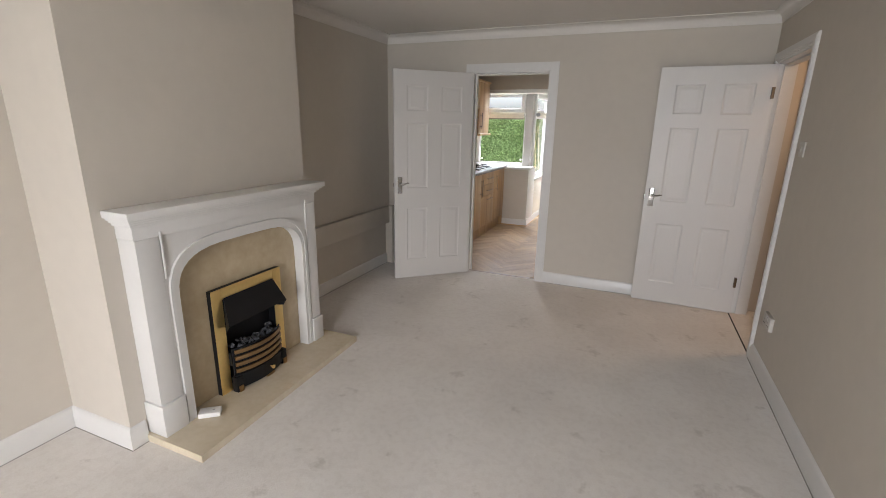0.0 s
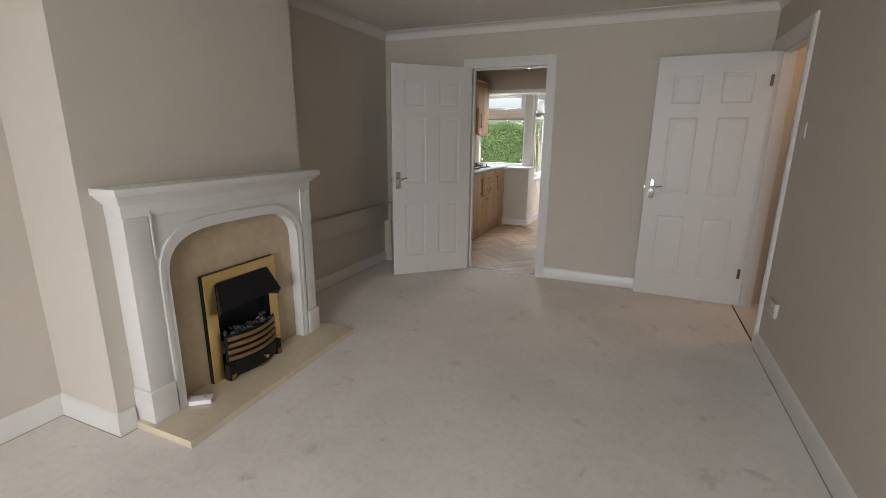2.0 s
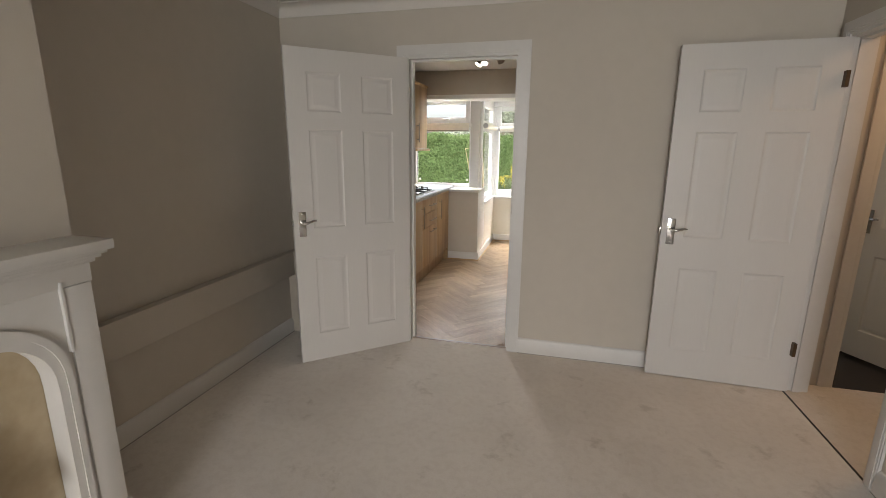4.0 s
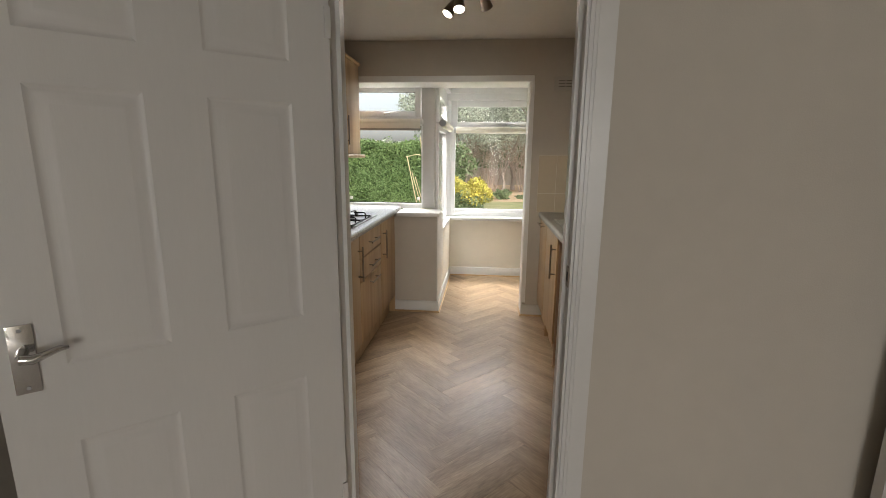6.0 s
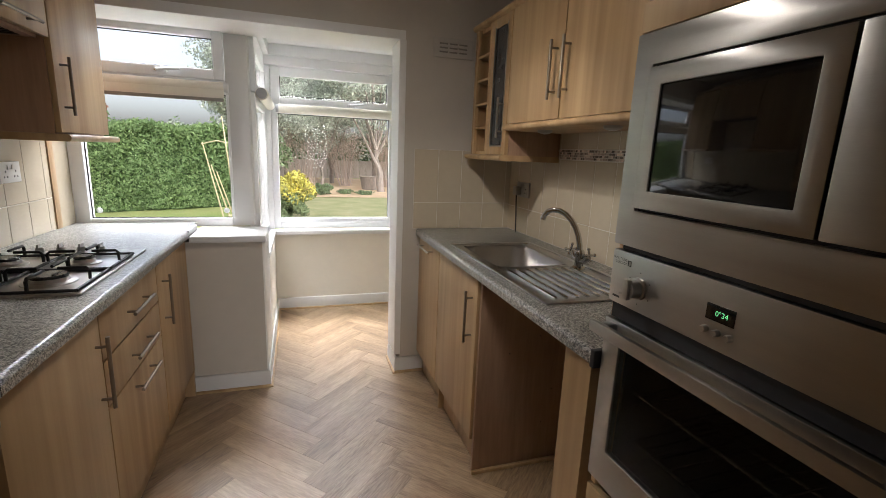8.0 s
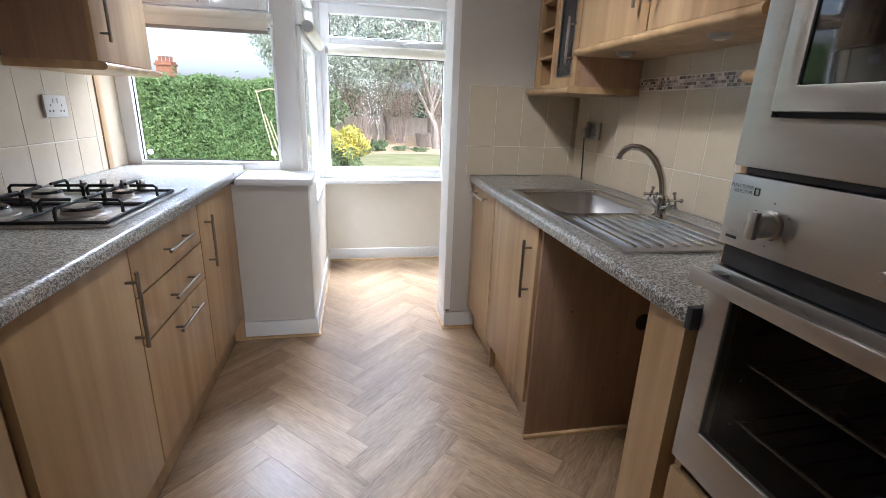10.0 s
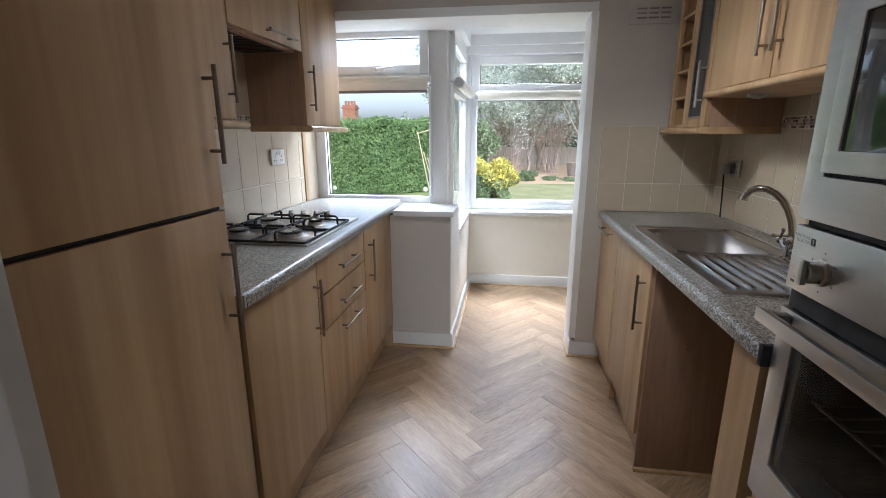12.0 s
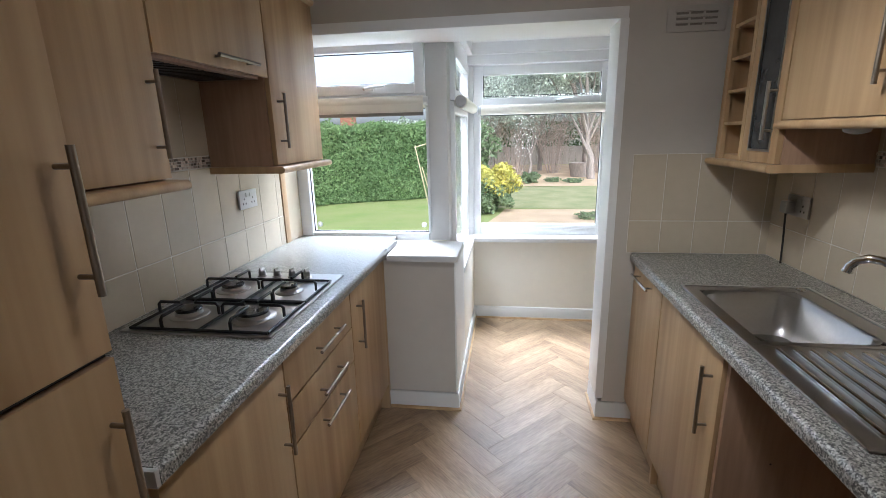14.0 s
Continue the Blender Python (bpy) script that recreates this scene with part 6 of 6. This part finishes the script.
hedge("tall clipped green hedge at the lawn's edge", -6.6, 16.9, -2.4, 18.9, 2.02, 1.3, 46000)
hedge("tall clipped green hedge along the side boundary", -6.9, 9.5, -6.7, 17.2, 1.95, 1.2, 22000)
hedge("tall loose evergreen screen behind the fence", -9.0, 33.5, 18.0, 34.5, 2.5, 1.6, 20000, M_EUC, 0.11)


def tree(label, x, y, h, trunk_r, crown_r, n, material, size=0.09, lean=0.0, fork=0.3, squash=1.0, droop=0.4, seed=1, clumps=26, low=0.38):
    """Tapered trunk with limbs and a loose crown of leaf clumps with gaps."""
    rr = random.Random(seed)
    t = thing("tree", (x, y, G), label, "tree", "garden trees")
    bm = bmesh.new()
    pts = [Vector((x + lean * k * h * 0.12 + rr.uniform(-0.04, 0.04) * k, y + rr.uniform(-0.04, 0.04) * k, G - 0.05 + h * fork * k / 4)) for k in range(5)]
    tube(bm, pts, [trunk_r * (1.25 - 0.12 * k) for k in range(5)], 9)
    tips = []
    for k in range(9):
        a = rr.uniform(0, 2 * math.pi)
        rad = crown_r * rr.uniform(0.35, 0.95)
        tip = Vector((x + rad * math.cos(a), y + rad * math.sin(a) * 0.8, G + h * rr.uniform(0.55, 0.97)))
        start = pts[rr.choice((2, 3, 4, 4))]
        mid = start.lerp(tip, 0.5) + Vector((0, 0, h * 0.06)) + Vector((rr.uniform(-0.15, 0.15), rr.uniform(-0.15, 0.15), 0))
        tube(bm, [start, start.lerp(mid, 0.5) + Vector((0, 0, 0.05)), mid, mid.lerp(tip, 0.6), tip], [trunk_r * 0.5, trunk_r * 0.34, trunk_r * 0.22, trunk_r * 0.13, trunk_r * 0.05], 6)
        tips += [mid.lerp(tip, 0.5), tip]
        for j in range(3):
            q = mid.lerp(tip, rr.uniform(0.2, 0.9))
            e = q + Vector((rr.uniform(-1, 1), rr.uniform(-1, 1), rr.uniform(-0.3, 0.9))) * crown_r * 0.35
            tube(bm, [q, q.lerp(e, 0.5) + Vector((0, 0, 0.04)), e], [trunk_r * 0.2, trunk_r * 0.12, trunk_r * 0.04], 5)
            tips.append(e)
    part("trunk", bm, M_BARK, t, "grey-brown trunk and limbs")
    cs = []
    for k in range(clumps):
        c = np.array(rr.choice(tips)) + rnp.normal(0, crown_r * 0.12, 3)
        c[2] = max(c[2], G + h * low)
        r_ = crown_r * rr.uniform(0.14, 0.34)
        m = max(8, int(n / clumps * rr.uniform(0.5, 1.5)))
        q = rnp.normal(0, 1, (m, 3))
        q /= np.maximum(np.linalg.norm(q, axis=1)[:, None], 0.4)
        cs.append(c + q * r_ * np.array([1, 1, 0.85 * squash]) * rnp.uniform(0.3, 1.0, (m, 1)) ** 0.5)
    leaves("crown", t, np.concatenate(cs), size, material, droop=droop)
    return t


tree("gum tree with grey-green drooping leaves and pale trunk", 2.05, 23.0, 6.6, 0.13, 2.3, 9000, M_EUC, 0.07, lean=-0.05, seed=3, fork=0.26, clumps=34, low=0.36)
for k, (x, y, h_, r_) in enumerate(((-3.4, 24.5, 6.2, 2.0), (-1.6, 25.6, 7.4, 2.2), (0.4, 27.2, 7.0, 2.1), (2.3, 26.6, 7.6, 2.3), (4.4, 27.6, 6.8, 2.1), (6.6, 27.0, 7.4, 2.4), (9.5, 30.0, 7.5, 3.0))):
    tree("large grey-green gum tree behind the gravel", x, y, h_, 0.09, r_, 20000, M_EUC, 0.07, seed=30 + k, clumps=150, low=0.14, fork=0.2)

for k, (x, y, h_, r_) in enumerate(((-1.9, 24.0, 5.4, 1.9), (-0.2, 24.6, 5.0, 1.8))):
    tree("slender grey-green gum tree with a low loose crown", x, y, h_, 0.06, r_, 12000, M_EUC, 0.055, seed=80 + k, clumps=110, low=0.26, fork=0.2)


def twig_bush(label, x, y, r, h, n, seed):
    """Leafless bush: many thin upright stems fanning out, with a haze of fine twigs."""
    rr = random.Random(seed)
    t = thing("bare_bush", (x, y, G), label, "bush", "bare bushes")
    bm = bmesh.new()
    ends = []
    for k in range(n):
        a, q_ = rr.uniform(0, 2 * math.pi), rr.uniform(0.15, 1.0)
        tip = Vector((x + r * q_ * math.cos(a), y + r * q_ * math.sin(a), G + h * rr.uniform(0.7, 1.05)))
        foot = Vector((x + 0.25 * r * q_ * math.cos(a), y + 0.25 * r * q_ * math.sin(a), G))
        mid = foot.lerp(tip, 0.5) + Vector((rr.uniform(-0.08, 0.08), rr.uniform(-0.08, 0.08), 0.12))
        tube(bm, [foot, mid, tip], [0.011, 0.007, 0.003], 5)
        for j in range(4):
            s0 = mid.lerp(tip, rr.uniform(0.0, 0.9))
            e = s0 + Vector((rr.uniform(-0.35, 0.35), rr.uniform(-0.35, 0.35), rr.uniform(0.15, 0.5)))
            tube(bm, [s0, e], [0.004, 0.002], 4)
            ends += [e, s0.lerp(e, 0.6)]
    part("stems", bm, M_RUSSET, t, "reddish-brown bare stems")
    c = np.array([ends[rr.randrange(len(ends))] for _ in range(n * 60)]) + rnp.normal(0, 0.16, (n * 60, 3))
    leaves("twigs", t, c, 0.032, M_RUSSET)
    return t


for k, (x, y, r, h_) in enumerate(((-2.3, 25.4, 1.2, 2.5), (-0.8, 25.0, 1.3, 2.7), (0.9, 25.8, 1.1, 2.3), (2.9, 25.4, 1.2, 2.4), (4.6, 26.0, 1.3, 2.6))):
    twig_bush("bare reddish bush with fine upright twigs", x, y, r, h_, 46, 60 + k)


def shrub(label, x, y, r, h, n, material, material2=None, size=0.05):
    s = thing("shrub", (x, y, G), label, "shrub", "garden shrubs")
    bm = bmesh.new()
    for k in range(9):
        a = 2 * math.pi * k / 9
        tube(bm, [(x, y, G), (x + 0.3 * r * math.cos(a), y + 0.3 * r * math.sin(a), G + h * 0.45), (x + 0.7 * r * math.cos(a), y + 0.7 * r * math.sin(a), G + h * 0.8)], [0.02, 0.014, 0.006], 5)
    part("stems", bm, M_BARK, s)

    def cloud(m, zlo, zhi, side):
        q = rnp.normal(0, 1, (m, 3))
        q /= np.linalg.norm(q, axis=1)[:, None]
        q *= rnp.uniform(0.55, 1.0, (m, 1)) * (1 + 0.22 * np.sin(q[:, :1] * 7 + q[:, 2:] * 5))
        p = np.array([x, y, G + h / 2]) + q * np.array([r, r, h / 2])
        return p[(p[:, 2] > G + h * zlo) & (p[:, 2] < G + h * zhi)]
    leaves("foliage", s, cloud(n, 0.0 if not material2 else 0.42, 1.2, 0), size, material)
    if material2:
        leaves("lower_foliage", s, cloud(n, 0.0, 0.6, 0), size, material2)
    return s


shrub("bright yellow-green variegated shrub by the path", -1.5, 15.6, 0.62, 1.1, 7000, M_YELLOW, M_GREENL, 0.05)
shrub("grey-green leafy shrub beside the yellow one", -1.75, 15.2, 0.42, 0.8, 4200, M_GREENL, size=0.045)
shrub("low green shrub on the gravel", -0.35, 21.6, 0.36, 0.4, 1200, M_GREENL, size=0.05)
shrub("low green shrub on the gravel", 0.5, 22.0, 0.3, 0.17, 700, M_GREENL, size=0.04)
shrub("low green shrub on the gravel", 1.2, 21.8, 0.35, 0.15, 700, M_GREENL, size=0.04)
shrub("dark green bush beside the hedge", -2.5, 20.5, 1.0, 2.2, 5000, M_GREENL, size=0.07)
shrub("low grey-green plant on the path", 0.55, 14.6, 0.25, 0.16, 500, M_GREENL, size=0.03)
pot = thing("garden_pot", (1.75, 24.0, G), "weathered brown garden tub among the trees", "garden pot")
part("tub", lathe(bmesh.new(), (1.75, 24.0, G), (0, 0, 1), [(0.34, 0), (0.42, 0.5), (0.44, 0.56), (0.40, 0.56), (0.36, 0.5), (0, 0.48)], 22), M_BARK, pot)

# dry stems outside the kitchen window
rd = thing("dry_stems", (-1.85, 9.9, G), "tall dry straw-coloured plant stems outside the window", "dry plant")
for bx, tipx, hz, bend in ((-1.80, -2.12, 1.68, 0.0), (-1.78, -2.05, 1.45, 0.05), (-1.76, -1.92, 1.95, 0.0), (-1.74, -1.84, 1.80, 0.02), (-1.72, -1.80, 1.55, 0.0), (-1.78, -2.0, 1.38, 0.08)):
    tube_pts = [(bx, 9.9, G), (bx * 0.5 + tipx * 0.5 + bend, 9.92, G + hz * 0.55), (tipx, 9.95, G + hz)]
    part("stem", tube(bmesh.new(), tube_pts, [0.011, 0.009, 0.006], 6), M_REED, rd)
part("cross_stem", tube(bmesh.new(), [(-2.13, 9.95, 1.36), (-1.98, 9.93, 1.40), (-1.76, 9.9, 1.36)], [0.005, 0.006, 0.004], 6), M_REED, rd)
leaves("dry_leaves", rd, np.array([-1.75, 9.9, 0.35]) + rnp.normal(0, 1, (120, 3)) * np.array([0.08, 0.06, 0.3]), 0.035, M_REED)

# far boundary and house beyond the hedge
bf = thing("boundary_fence", (4, 31.5, G), "weathered wooden boundary fence behind the trees", "fence")
for k in range(60):
    x = -6 + k * 0.36
    part("fence_board", boxes((x, x + 0.345, 31.5, 31.53, G, G + 1.0)), M_FENCE, bf, smooth=0)
part("fence_rail", boxes((-6, 15.6, 31.46, 31.50, G + 0.72, G + 0.80)), M_FENCE, bf)
hs = thing("house", (-11.5, 38, G), "brick house behind the hedge with a chimney", "house")
part("wall", boxes((-17.5, -8.2, 36, 44, G, 1.5)), M_BRICK, hs)
part("roof", prism(bmesh.new(), [(35.6, 1.4), (44.4, 1.4), (40, 1.95)], "x", -17.8, -8.0), M_ROOF, hs)
ch = part("chimney", boxes((-12.85, -11.95, 36.8, 37.6, 1.6, 3.45), (-12.92, -11.88, 36.73, 37.67, 3.2, 3.32)), M_BRICK, hs, "red brick chimney stack")
for k in range(4):
    part("chimney_pot", lathe(bmesh.new(), (-12.72 + k * 0.22, 37.2, 3.45), (0, 0, 1), [(0.09, 0), (0.085, 0.25), (0.10, 0.28), (0.07, 0.28), (0, 0.2)], 12), M_BRICK, ch)
part("aerial", tube(bmesh.new(), [(-12.75, 37.2, 3.45), (-12.75, 37.2, 4.25)], 0.02, 6), M_GREY, ch)
# ---- herringbone floor of the kitchen ----
PL, PW = 0.512, 0.128
plank_floor = solid("floor_kitchen", boxes((KX0 + 0.01, KX1 - 0.01, 4.70, 8.49, -0.0040, -0.0036)), bpy.data.materials["floor_joint"], "oak-effect herringbone vinyl floor", "floor", kind="structure")
bm = bmesh.new()
g_ = 0.0002
c_ = 0.0006
rr3 = []
for inset, z in ((g_, -0.0034), (g_, -0.0006), (g_ + c_, 0.0)):
    rr3.append([bm.verts.new(p) for p in ((inset, inset, z), (PL - inset, inset, z), (PL - inset, PW - inset, z), (inset, PW - inset, z))])
for m, n in zip(rr3, rr3[1:]):
    for k in range(4):
        bm.faces.new((m[k], m[(k + 1) % 4], n[(k + 1) % 4], n[k]))
bm.faces.new(rr3[-1])
plank_mesh = finish("plank", bm, M_PLANK)
q = math.sqrt(0.5)
for col in range(-3, 4):
    for k in range(-10, 40):
        for kind in (0, 1):
            u, v = (k * PW, k * PW) if kind == 0 else (k * PW, k * PW + PW)
            u += col * 2 * PL
            cu, cv = (u + PL / 2, v + PW / 2) if kind == 0 else (u + PW / 2, v + PL / 2)
            wx, wy = -1.10 + q * (cu - cv), 4.4 + q * (cu + cv)
            if not (-1.98 < wx < -0.2 and 4.62 < wy < 8.62 and (wy < 7.3 or -1.5 < wx) and (wy < 5.5 or wy > 5.8 or wx < -0.1)):
                continue
            ox, oy = -1.10 + q * (u - v), 4.4 + q * (u + v)
            ob = new("plank", plank_mesh)
            ob.parent = plank_floor
            if kind == 0:
                m = Matrix.Translation((ox, oy, 0)) @ Matrix.Rotation(radians(45), 4, "Z")
            else:
                ox, oy = -1.10 + q * (u + PW - v), 4.4 + q * (u + PW + v)
                m = Matrix.Translation((ox, oy, 0)) @ Matrix.Rotation(radians(135), 4, "Z")
            ob.matrix_local = Matrix.Translation(-ROOT[plank_floor.name]) @ m
